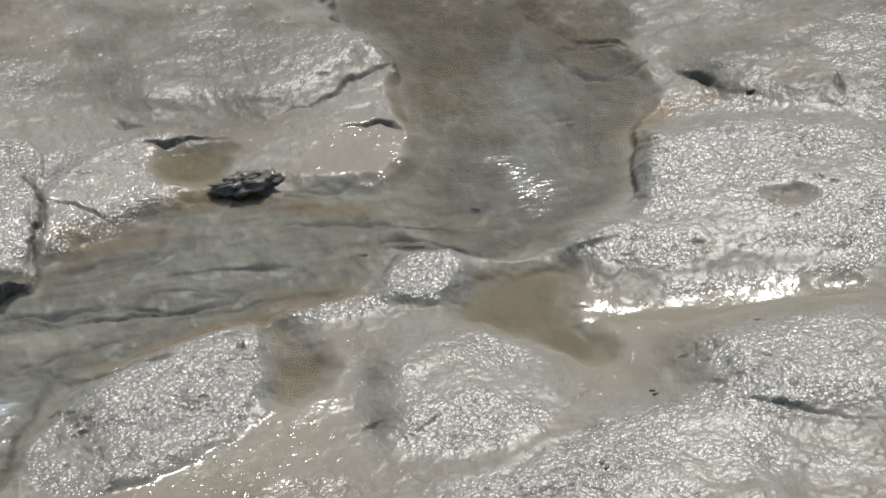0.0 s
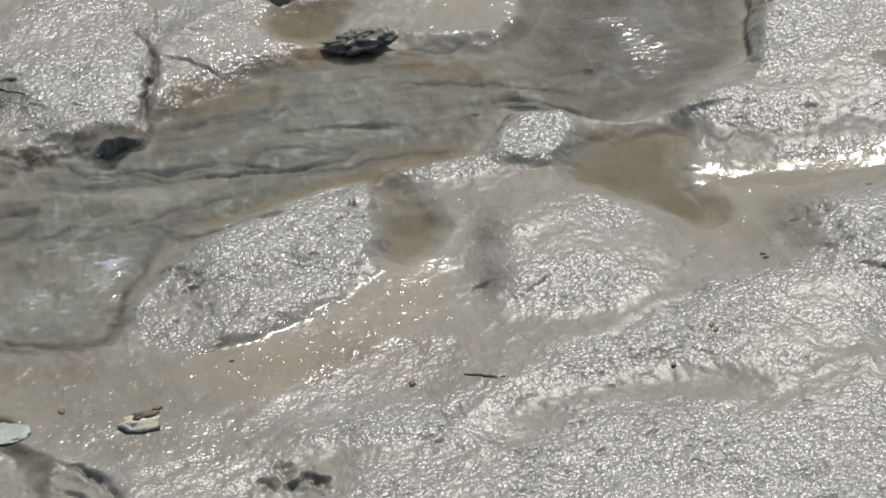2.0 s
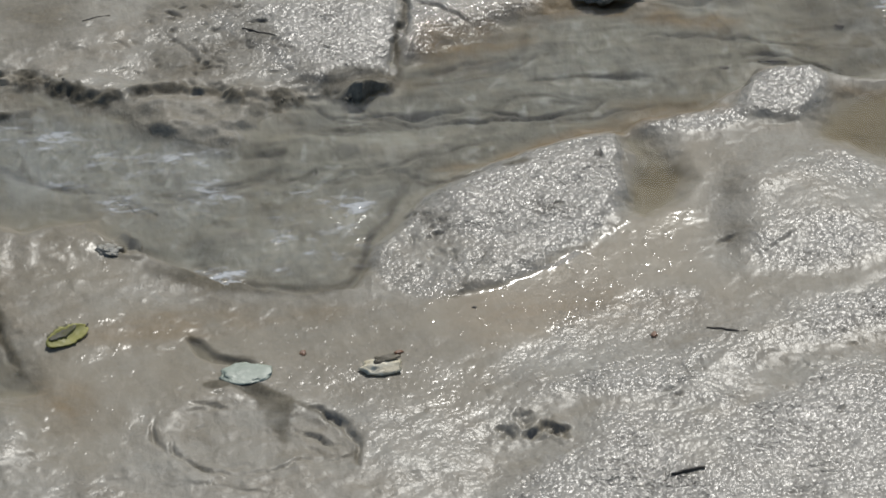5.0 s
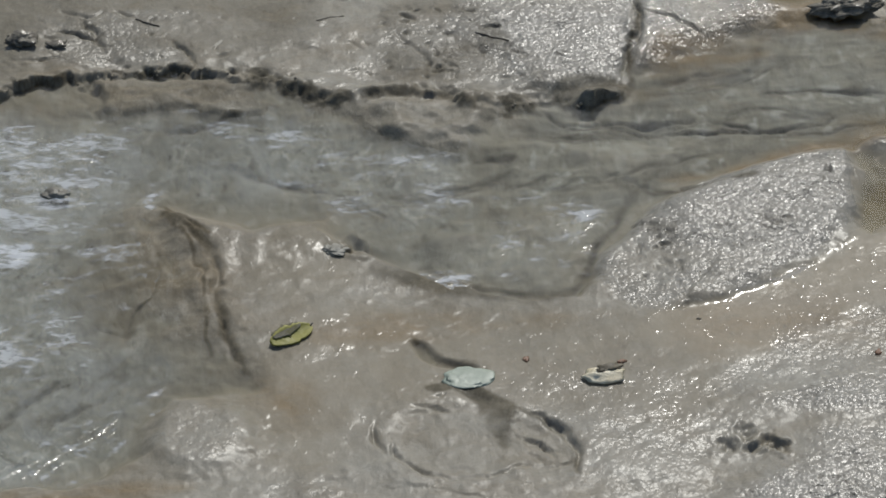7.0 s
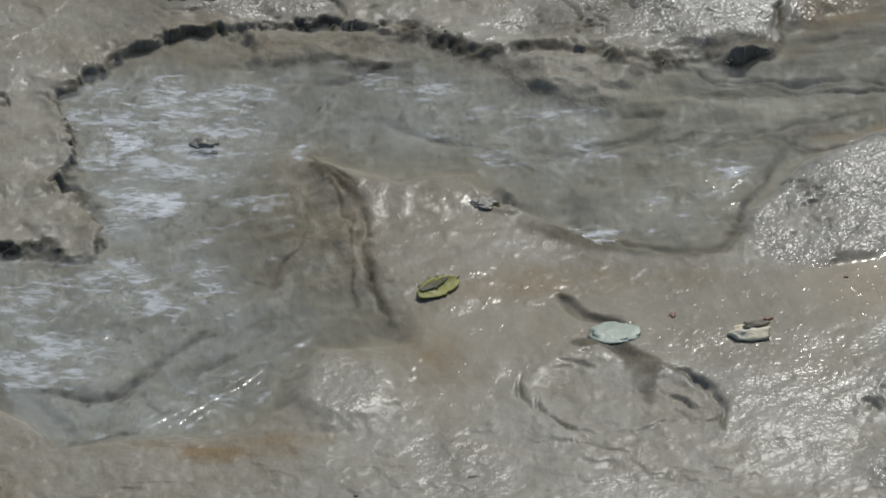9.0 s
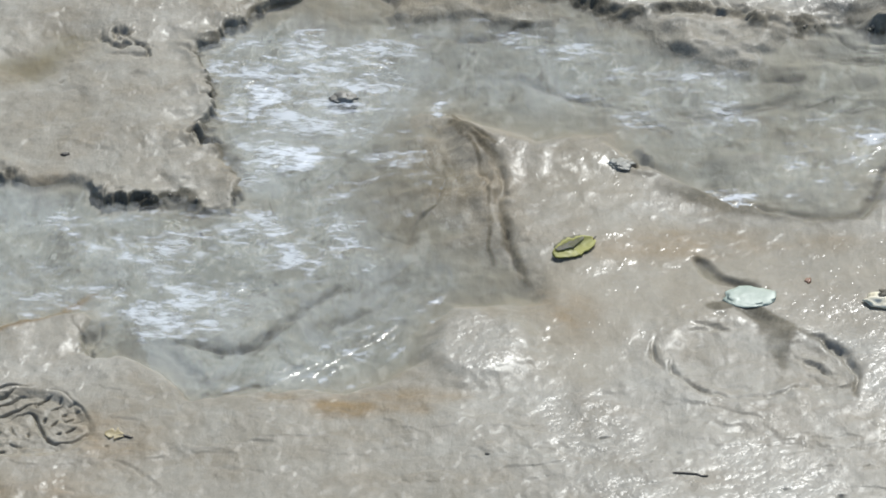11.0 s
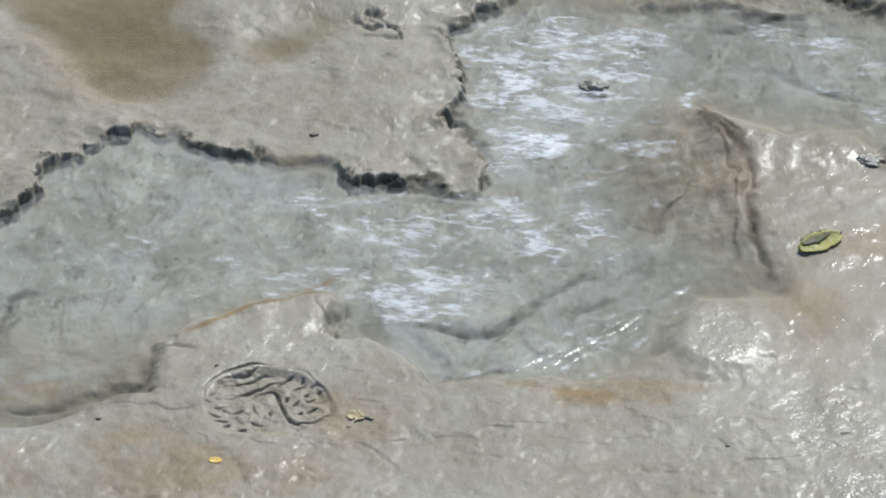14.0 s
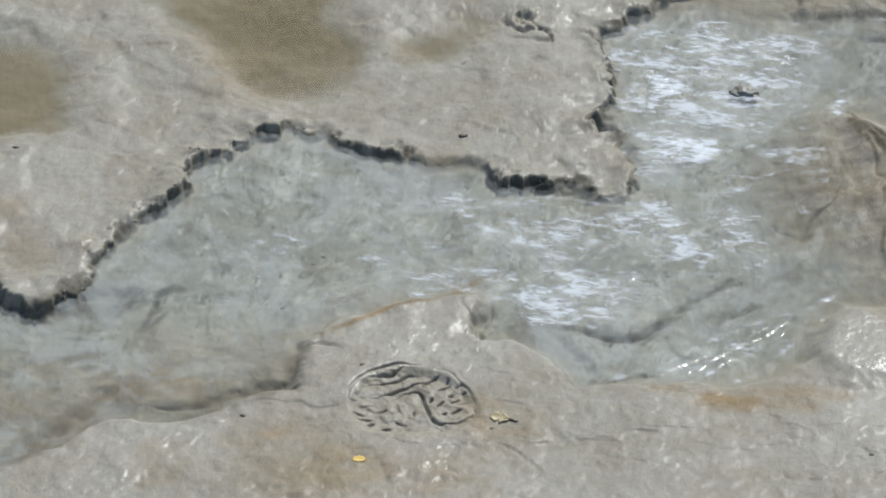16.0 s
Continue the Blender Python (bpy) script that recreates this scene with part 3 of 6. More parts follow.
def puddle(line, width, brown):
    """A soft dip down to just under the water level."""
    line = curved(line, True, 3)
    at = patch(line, width * 1.5 + 0.01)
    x, y = X[at], Y[at]
    d, _ = nearest(x, y, line, True)
    d = np.where(inside(x, y, line), d, -d) + 0.004 * layers(x, y, 0.03, 60, 4)
    s = smooth(d / (2.2 * width) + 0.75)
    H[at] = H[at] * (1 - s) + (-0.0016 + 0.0004 * layers(x, y, 0.03, 64, 3)) * s
    b = smooth(d / (1.6 * width) + 0.5 + 0.35 * layers(x, y, 0.025, 66, 4))
    BROWN[at] = np.maximum(BROWN[at], brown * b)
    GRAIN[at] *= 1 - s


def stain(line, width, strength):
    at, s = area(line, width)
    broken = np.clip(0.78 + 0.6 * layers(X[at], Y[at] * 1.4, 0.03, 130, 4), 0, 1)
    STAIN[at] = np.maximum(STAIN[at], np.clip(1.5 * strength * s * broken, 0, 1))


def damp(line, width, strength):
    """Wetter, browner and smoother mud."""
    stain(line, width, 0.2 * strength)
    at, s = area(line, width)
    SILT_SHADE[at] = np.maximum(SILT_SHADE[at], 0.42 * s * np.clip(0.8 + 0.6 * layers(X[at], Y[at], 0.05, 133, 4), 0, 1.3))
    GRAIN[at] *= 1 - 0.4 * s


def shoal(line, width, rise):
    """A patch of bed that reaches up to the water's surface."""
    at, s = area(line, width)
    broken = np.clip(0.8 + 0.4 * layers(X[at], Y[at] * 1.4, 0.04, 135, 4), 0.3, 1.2)
    H[at] += rise * s * broken
    BED[at] *= 1 - 0.4 * s * broken.clip(0, 1)


def pale(line, width, strength):
    """Light silt settled on the bed and hanging in the water."""
    at, s = area(line, width)
    PALE[at] = np.maximum(PALE[at], strength * s)


def pit(x, y, radius, depth):
    """A small hole with a raised rim."""
    at = patch([(x, y)], radius * 3)
    px, py = X[at], Y[at]
    r = np.hypot(px - x, (py - y) * 0.8) / radius + 0.55 * layers(px, py, radius, 110, 3)
    H[at] += depth * (0.22 * np.exp(-(((r - 1.35) / 0.45) ** 2)) - np.exp(-((r / 0.8) ** 2)))


# smooth trough between the raised bodies
slick([(0.106, 2.329), (0.166, 2.363), (0.202, 2.386), (0.213, 2.411), (0.252, 2.471), (0.267, 2.448), (0.254, 2.407), (0.258, 2.355), (0.300, 2.367), (0.362, 2.397), (0.390, 2.384), (0.344, 2.347), (0.280, 2.318), (0.224, 2.338), (0.179, 2.312), (0.137, 2.287), (0.098, 2.300)], 0.02, 0.9)
# smooth trough under the slab
slick([(0.384, 2.513), (0.409, 2.476), (0.469, 2.485), (0.524, 2.489), (0.548, 2.470), (0.494, 2.454), (0.441, 2.445), (0.403, 2.396), (0.360, 2.365), (0.345, 2.388), (0.357, 2.429), (0.384, 2.447)], 0.02, 0.85)
# smooth flat by the old print
slick([(-0.097, 2.256), (-0.073, 2.333), (-0.018, 2.332), (0.061, 2.330), (0.118, 2.329), (0.140, 2.289), (0.126, 2.233), (0.076, 2.252), (0.015, 2.254), (-0.033, 2.236), (-0.071, 2.195)], 0.04, 0.5)
# smooth far bank
slick([(0.095, 2.796), (0.128, 2.747), (0.162, 2.694), (0.181, 2.655), (0.218, 2.650), (0.263, 2.687), (0.288, 2.715), (0.248, 2.695), (0.211, 2.681), (0.169, 2.699), (0.140, 2.746), (0.125, 2.805), (0.098, 2.834)], 0.03, 0.7)
# smooth tongue of the far bank
slick([(0.255, 2.631), (0.298, 2.614), (0.316, 2.641), (0.313, 2.672), (0.291, 2.684), (0.263, 2.660)], 0.012, 0.8)
# gritty block
form([(0.109, 2.426), (0.137, 2.450), (0.174, 2.468), (0.212, 2.477), (0.216, 2.445), (0.215, 2.413), (0.198, 2.389), (0.165, 2.359), (0.123, 2.337), (0.116, 2.371), (0.107, 2.400)], 0.0036, 0.05, 0.008, 0.03, 0.03, 1.0, 0.007)
# gritty mound
form([(0.270, 2.432), (0.288, 2.451), (0.322, 2.458), (0.349, 2.433), (0.359, 2.389), (0.344, 2.360), (0.304, 2.344), (0.271, 2.354), (0.264, 2.391)], 0.005, 0.03, 0.085, 0.08, 0.06, 0.9, 0.04)
# knob at the water
form([(0.292, 2.532), (0.309, 2.533), (0.326, 2.528), (0.319, 2.489), (0.287, 2.488), (0.279, 2.505)], 0.004, 0.012, 0.012, 0.014, 0.008, 1.0, 0.008)
# gritty shore behind the small puddle
form([(0.217, 2.479), (0.230, 2.491), (0.270, 2.500), (0.287, 2.492), (0.268, 2.478), (0.231, 2.475)], 0.002, 0.02, 0.02, 0.02, 0.01, 0.9, 0.012)
# slab beside the pool
form([(0.440, 2.637), (0.464, 2.646), (0.507, 2.653), (0.578, 2.626), (0.589, 2.565), (0.555, 2.511), (0.519, 2.510), (0.472, 2.508), (0.434, 2.501), (0.400, 2.514), (0.383, 2.527), (0.399, 2.551), (0.430, 2.573)], 0.0062, 0.014, 0.06, 0.04, 0.03, 0.9, 0.02)
# rise east of the trough
form([(0.439, 2.437), (0.471, 2.450), (0.545, 2.457), (0.577, 2.415), (0.564, 2.353), (0.525, 2.355), (0.458, 2.369), (0.441, 2.394)], 0.006, 0.045, 0.04, 0.05, 0.05, 0.95, 0.02)
# long bench in front
form([(0.157, 2.254), (0.192, 2.270), (0.233, 2.286), (0.270, 2.312), (0.323, 2.322), (0.365, 2.353), (0.410, 2.385), (0.479, 2.390), (0.466, 2.309), (0.423, 2.283), (0.392, 2.276), (0.348, 2.295), (0.313, 2.283), (0.274, 2.267), (0.255, 2.221), (0.217, 2.230), (0.173, 2.243)], 0.0042, 0.035, 0.05, 0.05, 0.06, 1.0, 0.03)
# lower step of the bench
form([(0.170, 2.208), (0.195, 2.234), (0.241, 2.225), (0.281, 2.250), (0.317, 2.271), (0.391, 2.269), (0.464, 2.297), (0.434, 2.117), (0.149, 2.142)], 0.004, 0.03, 0.035, 0.05, 0.05, 0.95, 0.025)
# gritty far rise
form([(0.154, 2.798), (0.206, 2.843), (0.289, 2.787), (0.315, 2.755), (0.279, 2.722), (0.238, 2.696), (0.195, 2.705), (0.166, 2.702), (0.151, 2.741)], 0.005, 0.04, 0.03, 0.03, 0.04, 0.42, 0.03)
# far east bench
form([(0.476, 2.722), (0.522, 2.745), (0.607, 2.780), (0.640, 2.724), (0.625, 2.650), (0.583, 2.653), (0.521, 2.663), (0.491, 2.692)], 0.005, 0.03, 0.04, 0.04, 0.04, 0.5, 0.03)
# broken crust of the far bank
form([(-0.001, 2.603), (0.036, 2.676), (0.105, 2.682), (0.104, 2.611), (0.099, 2.560), (0.085, 2.543), (0.058, 2.535), (0.040, 2.543), (0.020, 2.573)], 0.002, 0.03, 0.01, 0.004, 0.03, 0.95, 0.010)
# glinting ledge
form([(0.102, 2.564), (0.107, 2.627), (0.165, 2.681), (0.204, 2.666), (0.185, 2.614), (0.153, 2.597), (0.127, 2.585), (0.111, 2.563)], 0.003, 0.01, 0.02, 0.02, 0.02, 1.0, 0.012)
# crumbly far bank
form([(-0.227, 2.561), (-0.212, 2.613), (0.004, 2.619), (0.094, 2.621), (0.093, 2.553), (0.059, 2.535), (0.020, 2.523), (-0.037, 2.524), (-0.074, 2.537), (-0.105, 2.556), (-0.166, 2.557)], 0.0015, 0.03, 0.02, 0.02, 0.03, 0.5, 0.014)
# puddle wedge
puddle([(0.328, 2.491), (0.345, 2.514), (0.383, 2.513), (0.372, 2.480), (0.385, 2.448), (0.379, 2.433), (0.359, 2.445), (0.344, 2.463), (0.328, 2.476)], 0.010, 0.9)
# small puddle
puddle([(0.221, 2.474), (0.241, 2.455), (0.242, 2.434), (0.231, 2.414), (0.218, 2.409), (0.219, 2.442)], 0.008, 0.8)
# dark head of the small puddle
darken([(0.223, 2.452), (0.243, 2.450), (0.240, 2.434), (0.221, 2.434)], 0.006, 0.5)
# dark foot of the wedge
darken([(0.355, 2.457), (0.374, 2.460), (0.384, 2.445), (0.377, 2.433), (0.362, 2.444)], 0.010, 0.4)
# deep edge of the pool
darken([(-0.049, 2.390), (-0.032, 2.394), (-0.008, 2.379), (0.018, 2.357), (0.058, 2.355), (0.070, 2.359), (0.061, 2.344), (0.021, 2.344), (-0.005, 2.348), (-0.031, 2.361), (-0.047, 2.374)], 0.012, 0.55)
# dark pool of the channel
darken([(0.288, 2.804), (0.318, 2.749), (0.329, 2.685), (0.323, 2.608), (0.342, 2.537), (0.379, 2.543), (0.398, 2.564), (0.430, 2.589), (0.436, 2.654), (0.457, 2.700), (0.446, 2.736), (0.403, 2.751), (0.342, 2.784)], 0.03, 0.3)
# dark inlet
darken([(0.401, 2.742), (0.450, 2.739), (0.452, 2.713), (0.428, 2.704), (0.411, 2.718)], 0.008, 0.5)
# dark reach of the channel
darken([(-0.143, 2.520), (-0.097, 2.491), (-0.043, 2.495), (0.001, 2.445), (0.048, 2.439), (0.012, 2.398), (-0.023, 2.410), (-0.043, 2.390), (-0.087, 2.401), (-0.141, 2.450)], 0.04, 0.14)
# dark bed by the west cliff
darken([(-0.518, 2.213), (-0.494, 2.222), (-0.478, 2.210), (-0.490, 2.198), (-0.512, 2.197)], 0.008, 0.6)
# shadow band painted on the step of the west shore
darken([(-0.522, 2.083), (-0.504, 2.102), (-0.485, 2.120), (-0.484, 2.139), (-0.472, 2.152), (-0.464, 2.146), (-0.466, 2.118), (-0.485, 2.106), (-0.498, 2.084), (-0.518, 2.066)], 0.008, 0.8)
# shadow band painted further along the west shore's step
darken([(-0.447, 2.121), (-0.423, 2.140), (-0.405, 2.152), (-0.396, 2.179), (-0.392, 2.170), (-0.398, 2.142), (-0.421, 2.129)], 0.006, 0.45)
# painted shade along the fold of the bed
darken([(-0.296, 2.220), (-0.278, 2.215), (-0.251, 2.196), (-0.247, 2.187), (-0.271, 2.202), (-0.291, 2.208)], 0.005, 0.5)
seam([(0.084, 2.512), (0.097, 2.503), (0.125, 2.503), (0.152, 2.502), (0.196, 2.509)], 0.0024, 0.0016)
seam([(0.170, 2.499), (0.194, 2.502), (0.225, 2.510), (0.258, 2.521)], 0.0024, 0.0016)
seam([(0.208, 2.546), (0.225, 2.541), (0.237, 2.536)], 0.0024, 0.0016)
seam([(0.045, 2.499), (0.065, 2.498), (0.083, 2.494)], 0.0024, 0.0016)
seam([(0.290, 2.552), (0.301, 2.554), (0.310, 2.550)], 0.0024, 0.0016)
seam([(0.321, 2.551), (0.335, 2.541), (0.359, 2.542)], 0.0024, 0.0016)
seam([(0.272, 2.550), (0.278, 2.548)], 0.0024, 0.0016)
seam([(0.027, 2.449), (0.042, 2.455), (0.054, 2.465)], 0.0024, 0.0016)
seam([(-0.017, 2.437), (-0.002, 2.441), (0.012, 2.445)], 0.0024, 0.0016)
seam([(0.119, 2.472), (0.126, 2.475), (0.139, 2.481)], 0.0024, 0.0016)
seam([(-0.101, 2.456), (-0.071, 2.448), (-0.044, 2.433), (-0.029, 2.423)], 0.0024, 0.0016)
seam([(-0.044, 2.434), (-0.024, 2.433), (-0.006, 2.438), (0.014, 2.445), (0.029, 2.458)], 0.0024, 0.0016)
seam([(0.017, 2.476), (0.028, 2.474), (0.036, 2.476)], 0.0024, 0.0016)
seam([(0.083, 2.512), (0.092, 2.504), (0.125, 2.507), (0.146, 2.510)], 0.0024, 0.0016)
seam([(0.044, 2.498), (0.065, 2.494), (0.095, 2.496), (0.137, 2.502)], 0.0024, 0.0016)
seam([(0.053, 2.450), (0.068, 2.452), (0.076, 2.458)], 0.0024, 0.0016)
seam([(-0.150, 2.433), (-0.135, 2.413), (-0.119, 2.395)], 0.0024, 0.0016)
seam([(-0.145, 2.384), (-0.145, 2.353), (-0.155, 2.335), (-0.158, 2.313)], 0.0024, 0.0016)
seam([(-0.129, 2.385), (-0.123, 2.360), (-0.119, 2.330)], 0.0024, 0.0016)
seam([(-0.117, 2.352), (-0.110, 2.316), (-0.098, 2.278)], 0.0024, 0.0016)
seam([(-0.179, 2.326), (-0.167, 2.319), (-0.155, 2.315)], 0.0024, 0.0016)
seam([(-0.229, 2.216), (-0.212, 2.246), (-0.202, 2.266), (-0.186, 2.276)], 0.0024, 0.0016)
seam([(-0.268, 2.219), (-0.248, 2.220), (-0.232, 2.218)], 0.0024, 0.0016)
seam([(-0.200, 2.237), (-0.184, 2.250), (-0.171, 2.259)], 0.0024, 0.0016)
seam([(-0.474, 2.220), (-0.470, 2.228), (-0.458, 2.227)], 0.0024, 0.0016)
seam([(-0.473, 2.190), (-0.469, 2.199), (-0.465, 2.209)], 0.0024, 0.0016)
seam([(-0.217, 2.239), (-0.205, 2.260), (-0.193, 2.276)], 0.0024, 0.0016)
seam([(-0.287, 2.220), (-0.254, 2.221), (-0.231, 2.218)], 0.0024, 0.0016)
seam([(-0.252, 2.184), (-0.236, 2.188), (-0.217, 2.192)], 0.0024, 0.0016)
seam([(0.291, 2.553), (0.300, 2.549), (0.319, 2.549)], 0.0024, 0.0016)
seam([(0.324, 2.569), (0.340, 2.572), (0.358, 2.569)], 0.0024, 0.0016)
seam([(0.157, 2.522), (0.179, 2.525), (0.205, 2.516)], 0.0024, 0.0016)
seam([(0.110, 2.539), (0.153, 2.550), (0.173, 2.565)], 0.0024, 0.0016)
seam([(0.239, 2.611), (0.264, 2.610), (0.277, 2.615)], 0.0024, 0.0016)
# dark corner of the bed
darken([(-0.170, 2.407), (-0.144, 2.417), (-0.117, 2.391), (-0.110, 2.325), (-0.099, 2.281), (-0.122, 2.268), (-0.147, 2.249), (-0.163, 2.236), (-0.187, 2.269), (-0.194, 2.367)], 0.03, 0.32)
# dark middle reach
darken([(-0.166, 2.498), (-0.109, 2.505), (-0.084, 2.474), (-0.100, 2.436), (-0.123, 2.409), (-0.150, 2.435), (-0.173, 2.466)], 0.03, 0.3)
# shade painted into the wedge of the old print
darken([(-0.000, 2.273), (0.018, 2.264), (0.028, 2.255), (0.037, 2.247), (0.034, 2.232), (0.032, 2.213), (0.026, 2.218), (0.021, 2.236), (0.013, 2.255), (0.003, 2.264)], 0.004, 0.75)
# shade painted into the arc of the old print
darken([(0.035, 2.248), (0.051, 2.239), (0.062, 2.221), (0.066, 2.196), (0.064, 2.193), (0.060, 2.219), (0.050, 2.232), (0.036, 2.244)], 0.003, 0.6)
# shade painted into the slot by the pale stone
darken([(-0.016, 2.311), (-0.010, 2.304), (-0.003, 2.292), (0.017, 2.287), (0.015, 2.283), (-0.000, 2.284), (-0.007, 2.289), (-0.013, 2.299)], 0.003, 0.7)
# painted shade at the stone
darken([(-0.009, 2.264), (0.004, 2.268), (0.007, 2.263), (-0.004, 2.259)], 0.003, 0.6)
# gritty flank of the block
plateau([(0.078, 2.377), (0.099, 2.416), (0.112, 2.431), (0.127, 2.388), (0.125, 2.338), (0.106, 2.329), (0.086, 2.341)], 0.012, 0.0, 0.7)
# gritty flank of the mound
plateau([(0.255, 2.416), (0.269, 2.440), (0.280, 2.434), (0.272, 2.367), (0.262, 2.373)], 0.012, 0.0, 0.7)
# gritty slope of the trough
plateau([(0.162, 2.310), (0.198, 2.331), (0.234, 2.353), (0.255, 2.331), (0.276, 2.314), (0.251, 2.287), (0.209, 2.271), (0.170, 2.270)], 0.03, 0.0, 0.55)
# shade painted on the pitted west flank of the block
darken([(0.101, 2.424), (0.115, 2.425), (0.124, 2.388), (0.125, 2.358), (0.117, 2.364), (0.104, 2.400)], 0.010, 0.28)
# shade painted on the pitted west flank of the mound
darken([(0.260, 2.410), (0.272, 2.435), (0.274, 2.403), (0.270, 2.367), (0.262, 2.373)], 0.010, 0.25)
# shade painted on the west flank of the rise
darken([(0.416, 2.443), (0.432, 2.447), (0.444, 2.413), (0.452, 2.391), (0.434, 2.388), (0.420, 2.411)], 0.014, 0.4)
# wet far bank
darken([(0.080, 2.876), (0.293, 2.849), (0.315, 2.755), (0.269, 2.717), (0.212, 2.657), (0.164, 2.681), (0.121, 2.705), (0.073, 2.736)], 0.05, 0.3)
# wet far bank
darken([(0.468, 2.814), (0.637, 2.806), (0.608, 2.662), (0.531, 2.666), (0.479, 2.697)], 0.04, 0.3)
# dark pool floor
darken([(0.296, 2.843), (0.318, 2.749), (0.329, 2.685), (0.326, 2.608), (0.345, 2.542), (0.380, 2.549), (0.399, 2.569), (0.427, 2.595), (0.433, 2.654), (0.457, 2.700), (0.446, 2.736), (0.469, 2.821)], 0.03, 0.7)
# gritty flat round the old print
plateau([(-0.038, 2.246), (-0.013, 2.256), (0.041, 2.296), (0.080, 2.297), (0.125, 2.279), (0.165, 2.256), (0.161, 2.150), (0.035, 2.147), (-0.031, 2.182)], 0.05, 0.0, 0.33)
# brown tint of the flat
darken([(-0.019, 2.340), (0.095, 2.332), (0.137, 2.287), (0.146, 2.248), (0.094, 2.224), (0.034, 2.258), (-0.020, 2.296)], 0.04, 0.14)
# olive shade of the west shore
darken([(-0.541, 2.172), (-0.528, 2.193), (-0.490, 2.198), (-0.472, 2.163), (-0.484, 2.139), (-0.495, 2.114), (-0.522, 2.083)], 0.02, 0.22)
# gritty patch of the near shore
plateau([(-0.091, 2.184), (-0.064, 2.196), (-0.030, 2.162), (-0.021, 2.127), (-0.038, 2.090), (-0.060, 2.098), (-0.078, 2.140)], 0.02, 0.0, 0.4)
# darker colour over the gritty patch of the near shore
darken([(-0.080, 2.172), (-0.061, 2.182), (-0.035, 2.153), (-0.031, 2.122), (-0.056, 2.125)], 0.02, 0.2)
# gritty front of the near shore
plateau([(-0.041, 2.104), (-0.003, 2.153), (0.042, 2.170), (0.062, 2.090), (-0.043, 2.074)], 0.03, 0.0, 0.42)
# wet glinting ledge
slick([(0.105, 2.570), (0.111, 2.621), (0.164, 2.669), (0.195, 2.660), (0.179, 2.618), (0.150, 2.601), (0.124, 2.591)], 0.010, 0.6)
# wet slope before the pool edge
slick([(-0.082, 2.425), (-0.059, 2.425), (-0.043, 2.384), (-0.045, 2.354), (-0.074, 2.338), (-0.098, 2.363)], 0.02, 0.4)
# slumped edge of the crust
darken([(-0.031, 2.620), (0.006, 2.623), (0.033, 2.592), (0.050, 2.556), (0.058, 2.533), (0.025, 2.533), (-0.014, 2.542), (-0.032, 2.547)], 0.014, 0.38)
# shadow of the cavity under the crust, painted dark
darken([(0.056, 2.530), (0.070, 2.548), (0.096, 2.548), (0.098, 2.540), (0.090, 2.526), (0.072, 2.521)], 0.006, 0.6)
# brown shade before the block
darken([(-0.007, 2.359), (0.066, 2.342), (0.100, 2.329), (0.087, 2.306), (0.031, 2.316), (-0.011, 2.339)], 0.02, 0.16)
# darker colour on the west of the far bank
darken([(-0.270, 2.659), (-0.114, 2.659), (-0.069, 2.612), (-0.108, 2.567), (-0.147, 2.564), (-0.193, 2.560), (-0.261, 2.538)], 0.03, 0.3)
# darker colour along the foot of the far bank
darken([(-0.256, 2.539), (-0.177, 2.545), (-0.111, 2.545), (-0.056, 2.523), (-0.067, 2.504), (-0.146, 2.514), (-0.253, 2.509)], 0.015, 0.25)
# dull flat west of the leaf
darken([(-0.114, 2.399), (-0.074, 2.414), (-0.053, 2.362), (-0.072, 2.294), (-0.097, 2.270), (-0.110, 2.324)], 0.03, 0.16)
# glinting flat
plateau([(0.113, 2.663), (0.151, 2.679), (0.176, 2.667), (0.187, 2.615), (0.144, 2.583), (0.110, 2.559), (0.103, 2.594)], 0.02, 0.001, 1.0)
# ground of the old print
plateau([(-0.043, 2.261), (-0.001, 2.303), (0.044, 2.282), (0.094, 2.252), (0.102, 2.187), (0.057, 2.161), (-0.019, 2.164), (-0.040, 2.210)], 0.07, 0.003, 0.35)
# dim mound beside the old print
plateau([(-0.145, 2.233), (-0.123, 2.253), (-0.101, 2.239), (-0.097, 2.216), (-0.116, 2.197), (-0.138, 2.201)], 0.02, 0.004, 0.38)
# brown puddle on the far bank
puddle([(-0.532, 2.514), (-0.431, 2.538), (-0.423, 2.483), (-0.410, 2.446), (-0.420, 2.408), (-0.453, 2.408), (-0.476, 2.438), (-0.512, 2.469)], 0.012, 1.0)
# sliver of a puddle
puddle([(-0.379, 2.451), (-0.370, 2.470), (-0.350, 2.482), (-0.358, 2.460)], 0.02, 0.9)
# west puddle
puddle([(-0.657, 2.429), (-0.577, 2.429), (-0.555, 2.406), (-0.553, 2.385), (-0.562, 2.352), (-0.634, 2.331)], 0.012, 1.0)
# wet brown dip
hollow([(0.178, 2.661), (0.210, 2.663), (0.211, 2.639), (0.187, 2.622), (0.173, 2.632)], 0.016, 0.004, 0.9)
# pit on the slab
hollow([(0.499, 2.571), (0.518, 2.572), (0.528, 2.560), (0.514, 2.555), (0.503, 2.561)], 0.010, 0.002, 0.2)
# trough under the slab
hollow([(0.384, 2.487), (0.431, 2.481), (0.530, 2.486), (0.547, 2.467), (0.463, 2.455), (0.412, 2.419), (0.423, 2.391), (0.379, 2.396), (0.374, 2.445)], 0.04, 0.003, 0.1)
